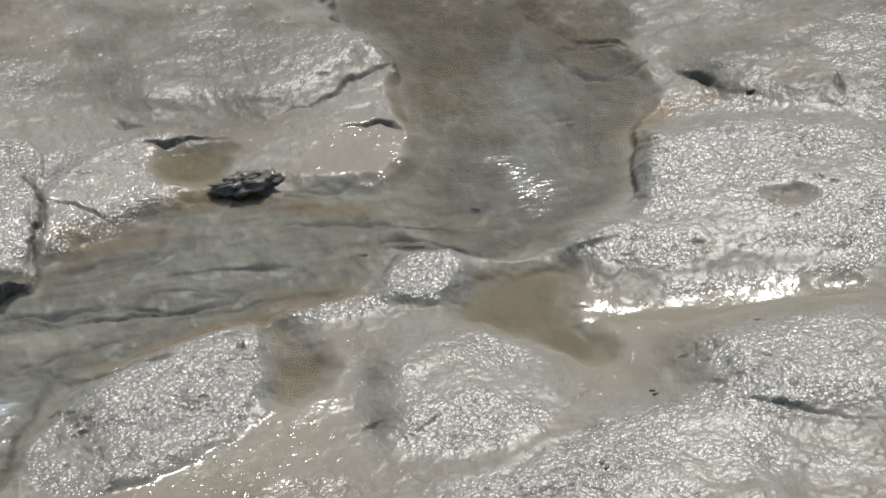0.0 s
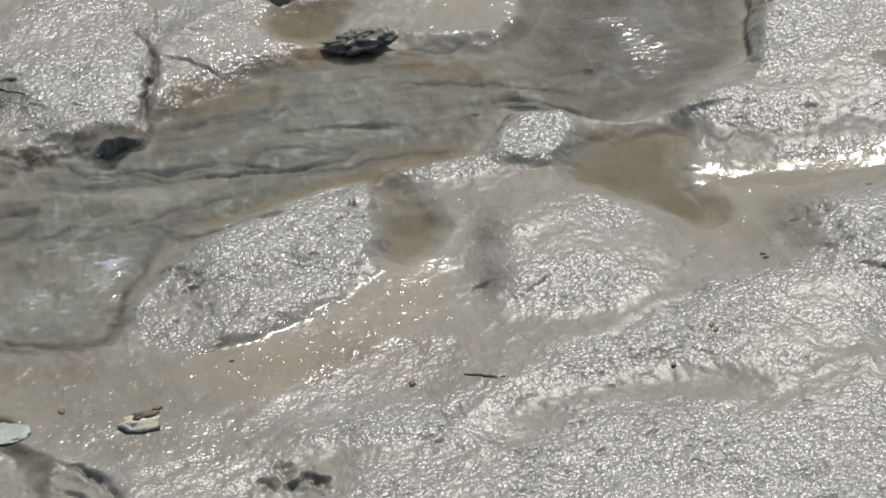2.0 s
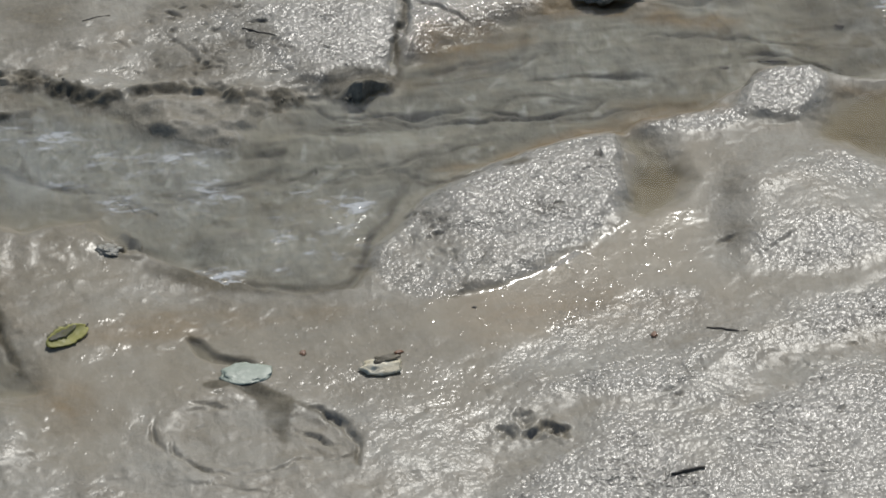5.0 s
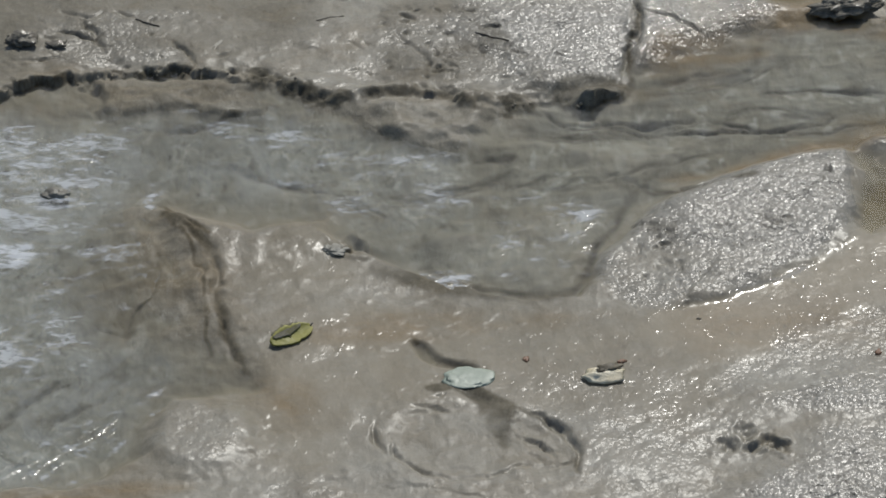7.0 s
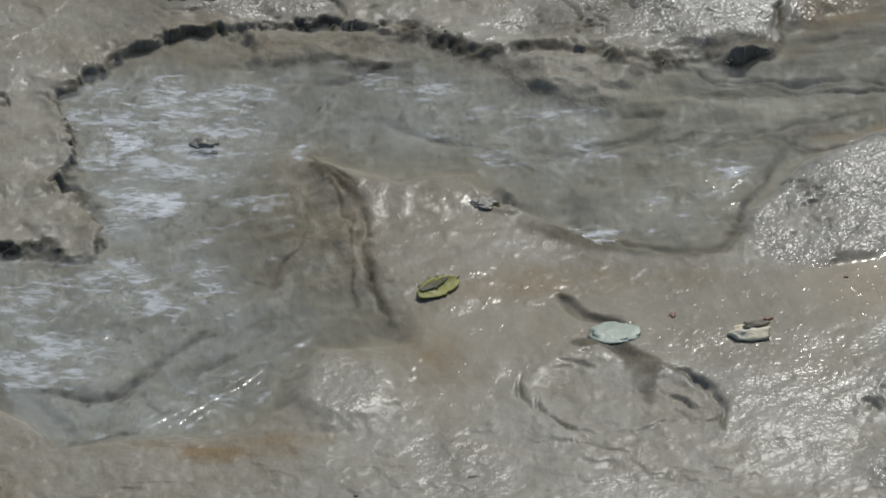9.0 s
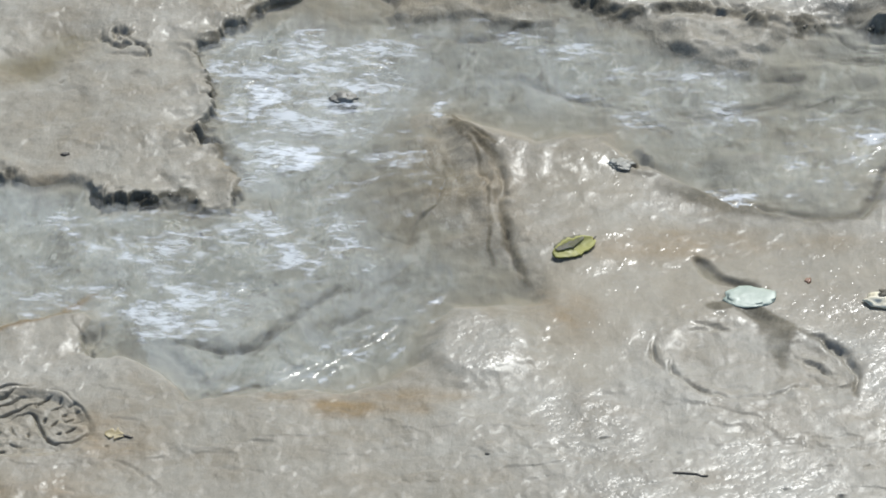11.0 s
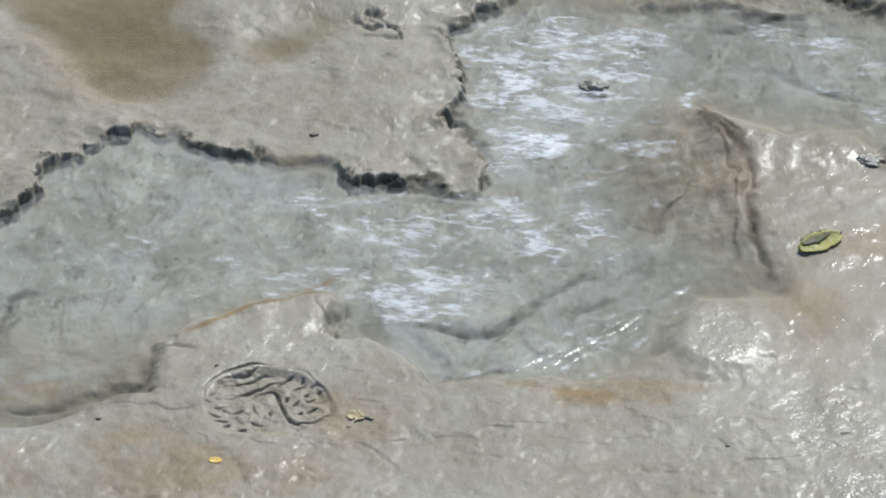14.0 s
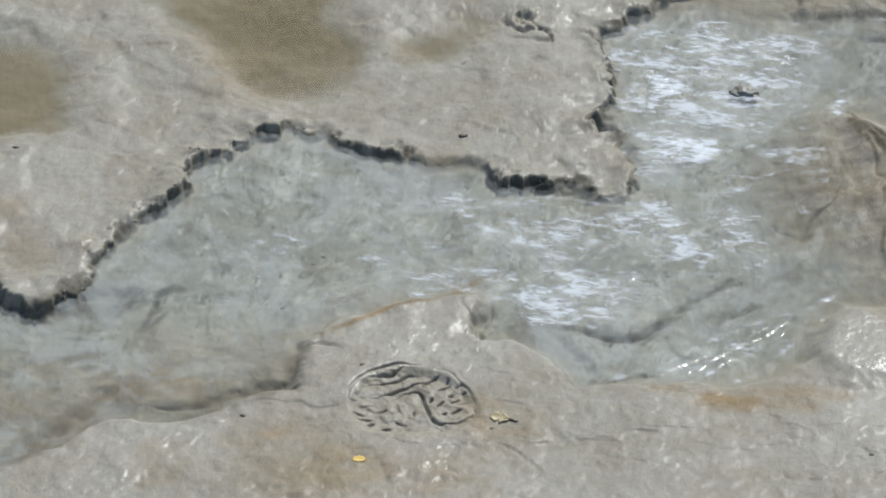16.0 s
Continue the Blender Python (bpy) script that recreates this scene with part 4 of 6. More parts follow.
# pocket of the footprint
hollow([(-0.361, 2.141), (-0.358, 2.158), (-0.346, 2.169), (-0.329, 2.172), (-0.312, 2.164), (-0.302, 2.147), (-0.303, 2.136), (-0.315, 2.124), (-0.331, 2.120), (-0.347, 2.120), (-0.356, 2.128)], 0.006, 0.0022, 0.0)
# pocket of the old print
hollow([(-0.025, 2.226), (-0.015, 2.242), (0.010, 2.248), (0.029, 2.236), (0.034, 2.210), (0.020, 2.194), (-0.002, 2.193), (-0.018, 2.205)], 0.012, 0.0014, 0.0)
# right half of the old print
hollow([(0.035, 2.238), (0.054, 2.225), (0.064, 2.204), (0.060, 2.191), (0.042, 2.194), (0.033, 2.210)], 0.008, 0.0014, 0.0)
# slot above the pale stone
hollow([(-0.016, 2.306), (-0.009, 2.304), (-0.001, 2.290), (0.017, 2.281), (-0.002, 2.283), (-0.012, 2.294)], 0.004, 0.003, 0.0)
# deep pool floor
hollow([(0.324, 2.746), (0.401, 2.742), (0.444, 2.724), (0.433, 2.670), (0.426, 2.605), (0.391, 2.577), (0.344, 2.557), (0.316, 2.578), (0.327, 2.671)], 0.05, 0.003, 0.0)
# crack in the far bank
groove([(0.313, 2.740), (0.303, 2.731), (0.281, 2.712), (0.267, 2.701), (0.240, 2.686)], 0.0035, 0.0032)
# crack
groove([(0.214, 2.670), (0.195, 2.669), (0.177, 2.665), (0.164, 2.665)], 0.005, 0.005)
groove([(0.313, 2.668), (0.296, 2.672), (0.277, 2.673)], 0.004, 0.005)
groove([(0.150, 2.701), (0.168, 2.684)], 0.006, 0.004)
# step of the slab, its shade painted as a dark line
seam([(0.099, 2.540), (0.099, 2.563), (0.102, 2.582), (0.107, 2.608), (0.100, 2.642)], 0.0035, 0.004)
# fissure on the glinting flat
groove([(0.108, 2.611), (0.124, 2.606), (0.144, 2.586)], 0.003, 0.002)
groove([(0.101, 2.646), (0.119, 2.640), (0.145, 2.635)], 0.0025, 0.002)
# split in the rock-hard mud
groove([(0.561, 2.689), (0.558, 2.661)], 0.004, 0.004)
# shore notch
groove([(0.472, 2.707), (0.485, 2.697), (0.492, 2.682), (0.512, 2.675)], 0.008, 0.005)
# line on the slab flank
groove([(0.451, 2.365), (0.462, 2.364), (0.482, 2.358), (0.524, 2.347)], 0.004, 0.002)
# flank groove
groove([(0.256, 2.374), (0.271, 2.378)], 0.004, 0.003)
# clay seam
seam([(0.249, 2.532), (0.232, 2.541), (0.211, 2.545), (0.171, 2.542)], 0.003, 0.003)
seam([(0.224, 2.525), (0.205, 2.514), (0.183, 2.506), (0.171, 2.504), (0.138, 2.513), (0.096, 2.511), (0.084, 2.516)], 0.003, 0.003)
seam([(0.292, 2.559), (0.310, 2.558), (0.331, 2.551), (0.342, 2.539)], 0.004, 0.003)
seam([(0.080, 2.538), (0.117, 2.550), (0.161, 2.564), (0.171, 2.583)], 0.006, 0.002)
seam([(0.163, 2.451), (0.118, 2.446), (0.087, 2.461)], 0.005, 0.002)
seam([(0.239, 2.580), (0.267, 2.581), (0.297, 2.573), (0.328, 2.572)], 0.003, 0.002)
# pool line
seam([(0.402, 2.750), (0.415, 2.726), (0.429, 2.712), (0.447, 2.722)], 0.005, 0.003)
# clay seam
seam([(0.077, 2.522), (0.087, 2.510), (0.113, 2.510), (0.140, 2.514)], 0.004, 0.003)
seam([(0.044, 2.503), (0.083, 2.501), (0.125, 2.503), (0.170, 2.504), (0.210, 2.519)], 0.003, 0.002)
seam([(0.017, 2.477), (0.036, 2.477)], 0.005, 0.002)
seam([(-0.025, 2.442), (-0.001, 2.443), (0.022, 2.456), (0.030, 2.461)], 0.006, 0.003)
# pool rim
seam([(0.118, 2.473), (0.099, 2.442), (0.080, 2.395), (0.071, 2.364), (0.059, 2.352), (0.033, 2.355), (0.010, 2.362), (-0.007, 2.379)], 0.005, 0.0014)
# bed fold
seam([(-0.111, 2.469), (-0.084, 2.453), (-0.054, 2.440), (-0.042, 2.427)], 0.008, 0.003)
seam([(-0.169, 2.504), (-0.136, 2.504), (-0.107, 2.515)], 0.006, 0.002)
# inner ridge line
seam([(-0.145, 2.418), (-0.133, 2.395), (-0.124, 2.370), (-0.122, 2.340), (-0.117, 2.296)], 0.003, 0.0006)
# bed step
seam([(-0.291, 2.224), (-0.257, 2.222), (-0.232, 2.221), (-0.212, 2.252), (-0.192, 2.278)], 0.006, 0.004)
seam([(-0.200, 2.237), (-0.184, 2.252), (-0.174, 2.257)], 0.008, 0.003)
seam([(-0.280, 2.222), (-0.264, 2.209), (-0.251, 2.191)], 0.008, 0.003)
# shore crack
groove([(-0.547, 2.201), (-0.537, 2.193), (-0.524, 2.192)], 0.004, 0.003)
# west bed step
seam([(-0.521, 2.198), (-0.513, 2.213), (-0.497, 2.221), (-0.482, 2.216), (-0.492, 2.207)], 0.014, 0.003)
# west bed line
seam([(-0.474, 2.191), (-0.471, 2.210), (-0.470, 2.227), (-0.459, 2.230)], 0.004, 0.003)
# dark folds with shade painted along the west shore
seam([(-0.522, 2.080), (-0.499, 2.106), (-0.487, 2.126), (-0.479, 2.143), (-0.468, 2.153), (-0.467, 2.140)], 0.014, 0.004)
seam([(-0.460, 2.130), (-0.438, 2.134), (-0.419, 2.147), (-0.398, 2.160), (-0.395, 2.178)], 0.008, 0.004)
# shore cut
groove([(-0.309, 2.206), (-0.309, 2.221), (-0.310, 2.239)], 0.006, 0.004)
# shore scratch
groove([(-0.392, 2.187), (-0.383, 2.186), (-0.373, 2.185)], 0.003, 0.003)
# tread line
groove([(-0.362, 2.140), (-0.363, 2.156), (-0.357, 2.168), (-0.347, 2.175), (-0.333, 2.178)], 0.0017, 0.0026)
groove([(-0.326, 2.176), (-0.316, 2.172), (-0.306, 2.159), (-0.301, 2.148)], 0.0017, 0.0026)
groove([(-0.361, 2.149), (-0.351, 2.149), (-0.341, 2.156), (-0.331, 2.164), (-0.326, 2.163)], 0.0017, 0.0026)
groove([(-0.358, 2.156), (-0.345, 2.161), (-0.338, 2.170), (-0.331, 2.170)], 0.0017, 0.0026)
groove([(-0.357, 2.162), (-0.348, 2.166), (-0.341, 2.174)], 0.0017, 0.0026)
groove([(-0.331, 2.159), (-0.326, 2.169), (-0.323, 2.171)], 0.0017, 0.0026)
groove([(-0.344, 2.146), (-0.338, 2.154), (-0.330, 2.155), (-0.325, 2.144), (-0.319, 2.133), (-0.311, 2.132), (-0.303, 2.139), (-0.300, 2.143)], 0.0017, 0.0026)
groove([(-0.358, 2.140), (-0.350, 2.142)], 0.0017, 0.0026)
groove([(-0.356, 2.130), (-0.349, 2.129)], 0.0017, 0.0026)
# tread bar
groove([(-0.322, 2.158), (-0.316, 2.164)], 0.0017, 0.0026)
groove([(-0.314, 2.149), (-0.309, 2.154)], 0.0017, 0.0026)
groove([(-0.320, 2.146), (-0.317, 2.151)], 0.0017, 0.0026)
groove([(-0.312, 2.141), (-0.307, 2.146)], 0.0017, 0.0026)
groove([(-0.313, 2.162), (-0.309, 2.166)], 0.0017, 0.0026)
groove([(-0.317, 2.139), (-0.314, 2.141)], 0.0017, 0.0026)
groove([(-0.349, 2.136), (-0.343, 2.138)], 0.0017, 0.0026)
groove([(-0.340, 2.145), (-0.336, 2.136)], 0.0017, 0.0026)
groove([(-0.345, 2.123), (-0.340, 2.125)], 0.0017, 0.0026)
groove([(-0.359, 2.135), (-0.353, 2.133)], 0.0017, 0.0026)
groove([(-0.352, 2.125), (-0.348, 2.127)], 0.0017, 0.0026)
groove([(-0.319, 2.165), (-0.318, 2.169)], 0.0017, 0.0026)
groove([(-0.310, 2.150), (-0.305, 2.152)], 0.0017, 0.0026)
groove([(-0.324, 2.148), (-0.323, 2.153)], 0.0017, 0.0026)
groove([(-0.316, 2.154), (-0.313, 2.158)], 0.0017, 0.0026)
groove([(-0.310, 2.158), (-0.307, 2.160)], 0.0017, 0.0026)
groove([(-0.338, 2.131), (-0.332, 2.129)], 0.0017, 0.0026)
groove([(-0.331, 2.141), (-0.328, 2.134)], 0.0017, 0.0026)
# wedge cut beside the old print
groove([(0.003, 2.262), (0.017, 2.253), (0.026, 2.236), (0.031, 2.210)], 0.016, 0.0016)
# arc of the old print
groove([(-0.025, 2.216), (-0.016, 2.200), (-0.002, 2.189), (0.020, 2.190), (0.034, 2.195)], 0.003, 0.003)
groove([(0.034, 2.243), (0.048, 2.236), (0.059, 2.224), (0.065, 2.209), (0.065, 2.190)], 0.006, 0.005)
# line in the old print
groove([(-0.018, 2.246), (-0.007, 2.246), (0.004, 2.243)], 0.002, 0.003)
groove([(0.034, 2.224), (0.045, 2.216), (0.056, 2.205)], 0.003, 0.003)
groove([(0.020, 2.187), (0.036, 2.196), (0.056, 2.199)], 0.003, 0.003)
# faint arc
groove([(-0.290, 2.118), (-0.276, 2.114), (-0.265, 2.104), (-0.265, 2.095)], 0.003, 0.002)
# bank scar
groove([(-0.056, 2.583), (-0.044, 2.572)], 0.003, 0.0015)
groove([(-0.092, 2.538), (-0.079, 2.519)], 0.006, 0.003)
groove([(-0.192, 2.550), (-0.184, 2.530), (-0.184, 2.508)], 0.008, 0.004)
# west bank crack
groove([(-0.336, 2.493), (-0.327, 2.480), (-0.303, 2.475)], 0.004, 0.004)
groove([(-0.324, 2.491), (-0.308, 2.468), (-0.329, 2.471)], 0.003, 0.003)
# pale silt of the western reach
pale([(-0.546, 2.196), (-0.478, 2.334), (-0.418, 2.379), (-0.313, 2.343), (-0.254, 2.336), (-0.258, 2.494), (-0.205, 2.512), (-0.188, 2.428), (-0.199, 2.359), (-0.183, 2.292), (-0.159, 2.252), (-0.180, 2.183), (-0.291, 2.186), (-0.315, 2.258), (-0.393, 2.194), (-0.461, 2.122), (-0.520, 2.073), (-0.567, 2.038), (-0.602, 2.188)], 0.05, 0.95)
# pale silt
pale([(-0.236, 2.512), (-0.161, 2.523), (-0.025, 2.485), (0.034, 2.406), (0.062, 2.366), (-0.024, 2.376), (-0.066, 2.427), (-0.143, 2.437), (-0.230, 2.416)], 0.04, 0.5)
# pale silt of the pool
pale([(0.364, 2.731), (0.439, 2.709), (0.419, 2.602), (0.376, 2.561), (0.345, 2.612)], 0.05, 0.6)
# shoal
shoal([(-0.180, 2.546), (-0.092, 2.546), (-0.019, 2.530), (0.023, 2.524), (0.020, 2.503), (0.005, 2.481), (-0.049, 2.519), (-0.107, 2.516), (-0.170, 2.516)], 0.02, 0.0028)
shoal([(-0.050, 2.524), (0.035, 2.527), (0.044, 2.503), (0.014, 2.481), (-0.025, 2.492)], 0.02, 0.003)
shoal([(-0.113, 2.438), (-0.072, 2.443), (-0.045, 2.417), (-0.039, 2.387), (-0.065, 2.376), (-0.111, 2.386)], 0.03, 0.0026)
shoal([(-0.173, 2.414), (-0.138, 2.416), (-0.119, 2.381), (-0.112, 2.322), (-0.137, 2.305), (-0.162, 2.328)], 0.03, 0.0024)
shoal([(-0.475, 2.197), (-0.431, 2.218), (-0.386, 2.253), (-0.349, 2.239), (-0.388, 2.200), (-0.422, 2.167), (-0.455, 2.135)], 0.04, 0.0022)
shoal([(0.406, 2.727), (0.456, 2.714), (0.446, 2.672), (0.406, 2.683)], 0.02, 0.0024)
shoal([(-0.001, 2.397), (0.063, 2.428), (0.080, 2.402), (0.062, 2.366), (0.022, 2.366)], 0.03, 0.0022)
shoal([(0.064, 2.486), (0.109, 2.487), (0.139, 2.497), (0.109, 2.465), (0.082, 2.460)], 0.02, 0.0022)
# rust along the shore
stain([(0.246, 2.505), (0.259, 2.507), (0.274, 2.507), (0.270, 2.496), (0.251, 2.493), (0.220, 2.486), (0.189, 2.476), (0.149, 2.457), (0.125, 2.449), (0.131, 2.459), (0.175, 2.481), (0.212, 2.495)], 0.015, 1.0)
# rust spot
stain([(0.246, 2.505), (0.259, 2.506), (0.256, 2.495), (0.248, 2.494)], 0.006, 0.8)
# brown shore
stain([(0.109, 2.567), (0.116, 2.584), (0.145, 2.597), (0.171, 2.617), (0.203, 2.625), (0.240, 2.619), (0.214, 2.606), (0.175, 2.588), (0.151, 2.562), (0.117, 2.544), (0.101, 2.540)], 0.025, 0.60)
# brown corner
stain([(0.440, 2.657), (0.462, 2.676), (0.481, 2.673), (0.467, 2.663), (0.446, 2.650)], 0.012, 0.8)
# brown shore
stain([(0.336, 2.521), (0.370, 2.517), (0.383, 2.504), (0.350, 2.508), (0.329, 2.508)], 0.012, 0.48)
stain([(-0.222, 2.176), (-0.195, 2.179), (-0.167, 2.174), (-0.140, 2.169), (-0.172, 2.164), (-0.205, 2.166)], 0.015, 0.9)
# brown ridge
stain([(-0.155, 2.407), (-0.134, 2.400), (-0.121, 2.365), (-0.116, 2.326), (-0.121, 2.325), (-0.130, 2.370), (-0.148, 2.389)], 0.014, 0.06)
# brown bed
stain([(-0.162, 2.418), (-0.137, 2.404), (-0.126, 2.358), (-0.118, 2.319), (-0.143, 2.303), (-0.160, 2.311), (-0.172, 2.360), (-0.172, 2.401)], 0.03, 0.13)
# brown hollow
stain([(-0.091, 2.264), (-0.079, 2.264), (-0.068, 2.240), (-0.076, 2.240)], 0.012, 0.6)
# faint band
stain([(-0.064, 2.311), (-0.024, 2.331), (0.027, 2.333), (0.090, 2.328), (0.033, 2.318), (-0.041, 2.301)], 0.02, 0.35)
# brown grime
stain([(-0.408, 2.105), (-0.384, 2.108), (-0.370, 2.088), (-0.356, 2.072), (-0.386, 2.086)], 0.015, 0.6)
# ochre
stain([(-0.332, 2.089), (-0.305, 2.091), (-0.278, 2.093), (-0.309, 2.084)], 0.01, 0.4)
stain([(-0.564, 2.281), (-0.549, 2.278), (-0.537, 2.235), (-0.555, 2.238)], 0.03, 0.4)
stain([(-0.361, 2.356), (-0.345, 2.366), (-0.322, 2.409), (-0.331, 2.387), (-0.344, 2.341)], 0.02, 0.35)
# pool line
seam([(0.402, 2.745), (0.418, 2.745), (0.434, 2.743), (0.449, 2.738)], 0.005, 0.002)
# damp shore
stain([(-0.238, 2.550), (-0.147, 2.550), (-0.092, 2.534), (-0.146, 2.517), (-0.205, 2.501), (-0.235, 2.500)], 0.03, 0.15)
# damp hollow
stain([(-0.096, 2.267), (-0.074, 2.263), (-0.062, 2.239), (-0.073, 2.230), (-0.087, 2.248)], 0.02, 0.3)
# damp trough
stain([(0.128, 2.324), (0.181, 2.339), (0.238, 2.334), (0.259, 2.312), (0.196, 2.308), (0.138, 2.298)], 0.04, 0.4)
# rusty bank
stain([(-0.498, 2.443), (-0.473, 2.458), (-0.400, 2.414), (-0.407, 2.382), (-0.461, 2.390)], 0.05, 0.35)
# grimy shore
stain([(-0.538, 2.156), (-0.470, 2.166), (-0.404, 2.195), (-0.392, 2.155), (-0.449, 2.132), (-0.523, 2.086)], 0.05, 0.4)
# brown bed
stain([(-0.465, 2.186), (-0.430, 2.210), (-0.408, 2.185), (-0.424, 2.150), (-0.451, 2.141)], 0.04, 0.20)
# grimy flat
stain([(-0.407, 2.113), (-0.336, 2.114), (-0.305, 2.087), (-0.355, 2.067), (-0.401, 2.078)], 0.05, 0.5)
# fine line of the old print
groove([(-0.016, 2.240), (-0.006, 2.243), (0.006, 2.243)], 0.0022, 0.0022)
groove([(-0.016, 2.229), (-0.010, 2.228), (-0.005, 2.230)], 0.0022, 0.0022)
groove([(-0.029, 2.227), (-0.020, 2.204), (-0.008, 2.194), (0.008, 2.188)], 0.0022, 0.0022)
groove([(-0.004, 2.188), (0.013, 2.186), (0.024, 2.190), (0.032, 2.195)], 0.0022, 0.0022)
groove([(0.035, 2.187), (0.044, 2.190), (0.049, 2.191)], 0.0022, 0.0022)
groove([(0.038, 2.217), (0.049, 2.211), (0.055, 2.201)], 0.0022, 0.0022)
groove([(0.049, 2.195), (0.057, 2.197), (0.063, 2.200)], 0.0022, 0.0022)
groove([(0.041, 2.207), (0.046, 2.204), (0.050, 2.196)], 0.0022, 0.0022)
groove([(0.010, 2.281), (0.017, 2.278), (0.024, 2.281)], 0.0022, 0.0022)
groove([(-0.007, 2.256), (-0.002, 2.257), (0.002, 2.259)], 0.0022, 0.0022)
groove([(-0.031, 2.240), (-0.034, 2.222), (-0.025, 2.208)], 0.0022, 0.0022)
# shoal
shoal([(0.233, 2.616), (0.301, 2.609), (0.322, 2.639), (0.327, 2.678), (0.340, 2.667), (0.336, 2.626), (0.305, 2.589), (0.238, 2.600)], 0.02, 0.0026)
shoal([(-0.250, 2.523), (-0.221, 2.546), (-0.155, 2.553), (-0.087, 2.546), (-0.060, 2.527), (-0.024, 2.536), (0.022, 2.523), (0.010, 2.495), (-0.068, 2.505), (-0.153, 2.520), (-0.219, 2.513), (-0.245, 2.501)], 0.012, 0.0026)
shoal([(0.441, 2.649), (0.429, 2.585), (0.414, 2.569), (0.412, 2.593), (0.426, 2.650)], 0.015, 0.002)
# grey silt
pale([(-0.279, 2.505), (-0.189, 2.513), (-0.068, 2.504), (0.010, 2.478), (-0.008, 2.425), (-0.096, 2.429), (-0.161, 2.443), (-0.214, 2.442), (-0.273, 2.441)], 0.04, 0.6)
pale([(-0.265, 2.339), (-0.177, 2.311), (-0.134, 2.292), (-0.151, 2.244), (-0.198, 2.197), (-0.253, 2.196)], 0.04, 0.8)
# shoal
shoal([(-0.175, 2.433), (-0.146, 2.434), (-0.122, 2.393), (-0.116, 2.337), (-0.101, 2.284), (-0.122, 2.279), (-0.144, 2.327), (-0.155, 2.387)], 0.025, 0.0016)
# ridge line
seam([(-0.145, 2.420), (-0.127, 2.397), (-0.117, 2.375), (-0.115, 2.345), (-0.109, 2.315), (-0.098, 2.281)], 0.007, 0.002)
# olive dark pool
seam([(0.324, 2.751), (0.363, 2.752), (0.407, 2.741), (0.441, 2.705)], 0.03, 0.0005)
# ochre line
stain([(-0.148, 2.419), (-0.133, 2.401), (-0.123, 2.366), (-0.119, 2.321), (-0.115, 2.287), (-0.119, 2.287), (-0.124, 2.326), (-0.128, 2.366), (-0.141, 2.396)], 0.008, 0.19)
# pale reach
pale([(-0.258, 2.490), (-0.194, 2.513), (-0.074, 2.516), (-0.075, 2.441), (-0.143, 2.438), (-0.175, 2.403), (-0.186, 2.356), (-0.174, 2.293), (-0.215, 2.273), (-0.265, 2.342)], 0.05, 0.85)
# brown corner of the bed
stain([(-0.190, 2.404), (-0.157, 2.434), (-0.122, 2.432), (-0.099, 2.388), (-0.091, 2.309), (-0.132, 2.290), (-0.167, 2.305), (-0.180, 2.354)], 0.04, 0.17)
# ochre shore
stain([(-0.192, 2.184), (-0.165, 2.186), (-0.123, 2.182), (-0.150, 2.172), (-0.186, 2.170)], 0.015, 0.45)
# ochre smear
stain([(-0.377, 2.123), (-0.351, 2.131), (-0.341, 2.105), (-0.363, 2.089)], 0.03, 0.4)
stain([(-0.310, 2.153), (-0.278, 2.161), (-0.269, 2.131), (-0.294, 2.119)], 0.03, 0.5)
# front lip of the block
bead([(0.121, 2.334), (0.133, 2.341), (0.145, 2.344), (0.162, 2.355), (0.172, 2.358), (0.184, 2.369)], 0.005, 0.0005)
# front lip of the slab
bead([(0.433, 2.487), (0.463, 2.491), (0.494, 2.493), (0.525, 2.497), (0.546, 2.506)], 0.018, 0.0007)
# rim of the flat
bead([(0.264, 2.615), (0.292, 2.613), (0.306, 2.627), (0.313, 2.645), (0.314, 2.663)], 0.003, 0.0006)
# clay seam
seam([(0.230, 2.574), (0.242, 2.581), (0.262, 2.580), (0.283, 2.583)], 0.004, 0.002)
seam([(0.184, 2.519), (0.193, 2.519), (0.205, 2.519)], 0.004, 0.002)
seam([(0.291, 2.560), (0.303, 2.560), (0.314, 2.557)], 0.006, 0.002)
seam([(0.410, 2.752), (0.428, 2.748), (0.444, 2.746), (0.451, 2.738)], 0.004, 0.002)
seam([(0.412, 2.730), (0.429, 2.710), (0.442, 2.711), (0.458, 2.722)], 0.003, 0.002)
seam([(0.395, 2.677), (0.405, 2.679), (0.415, 2.672)], 0.004, 0.002)
seam([(0.046, 2.520), (0.055, 2.516), (0.070, 2.508), (0.112, 2.512), (0.139, 2.514)], 0.003, 0.002)
seam([(0.047, 2.501), (0.082, 2.499), (0.127, 2.501), (0.166, 2.504), (0.190, 2.508)], 0.003, 0.0015)
seam([(0.048, 2.452), (0.075, 2.456), (0.093, 2.460), (0.114, 2.472)], 0.004, 0.002)
seam([(0.019, 2.477), (0.037, 2.479)], 0.005, 0.002)
# dark olive band
stain([(0.110, 2.559), (0.131, 2.573), (0.171, 2.583), (0.177, 2.576), (0.145, 2.563), (0.120, 2.552)], 0.012, 0.60)
# ochre shore
stain([(0.116, 2.575), (0.144, 2.591), (0.183, 2.610), (0.203, 2.624), (0.207, 2.607), (0.175, 2.588), (0.137, 2.569), (0.118, 2.563)], 0.012, 0.75)
stain([(0.209, 2.621), (0.239, 2.615), (0.263, 2.603), (0.290, 2.597), (0.280, 2.586), (0.237, 2.597), (0.210, 2.606)], 0.012, 0.9)
# rust spot
stain([(0.247, 2.508), (0.261, 2.510), (0.259, 2.501), (0.249, 2.500)], 0.005, 1.0)
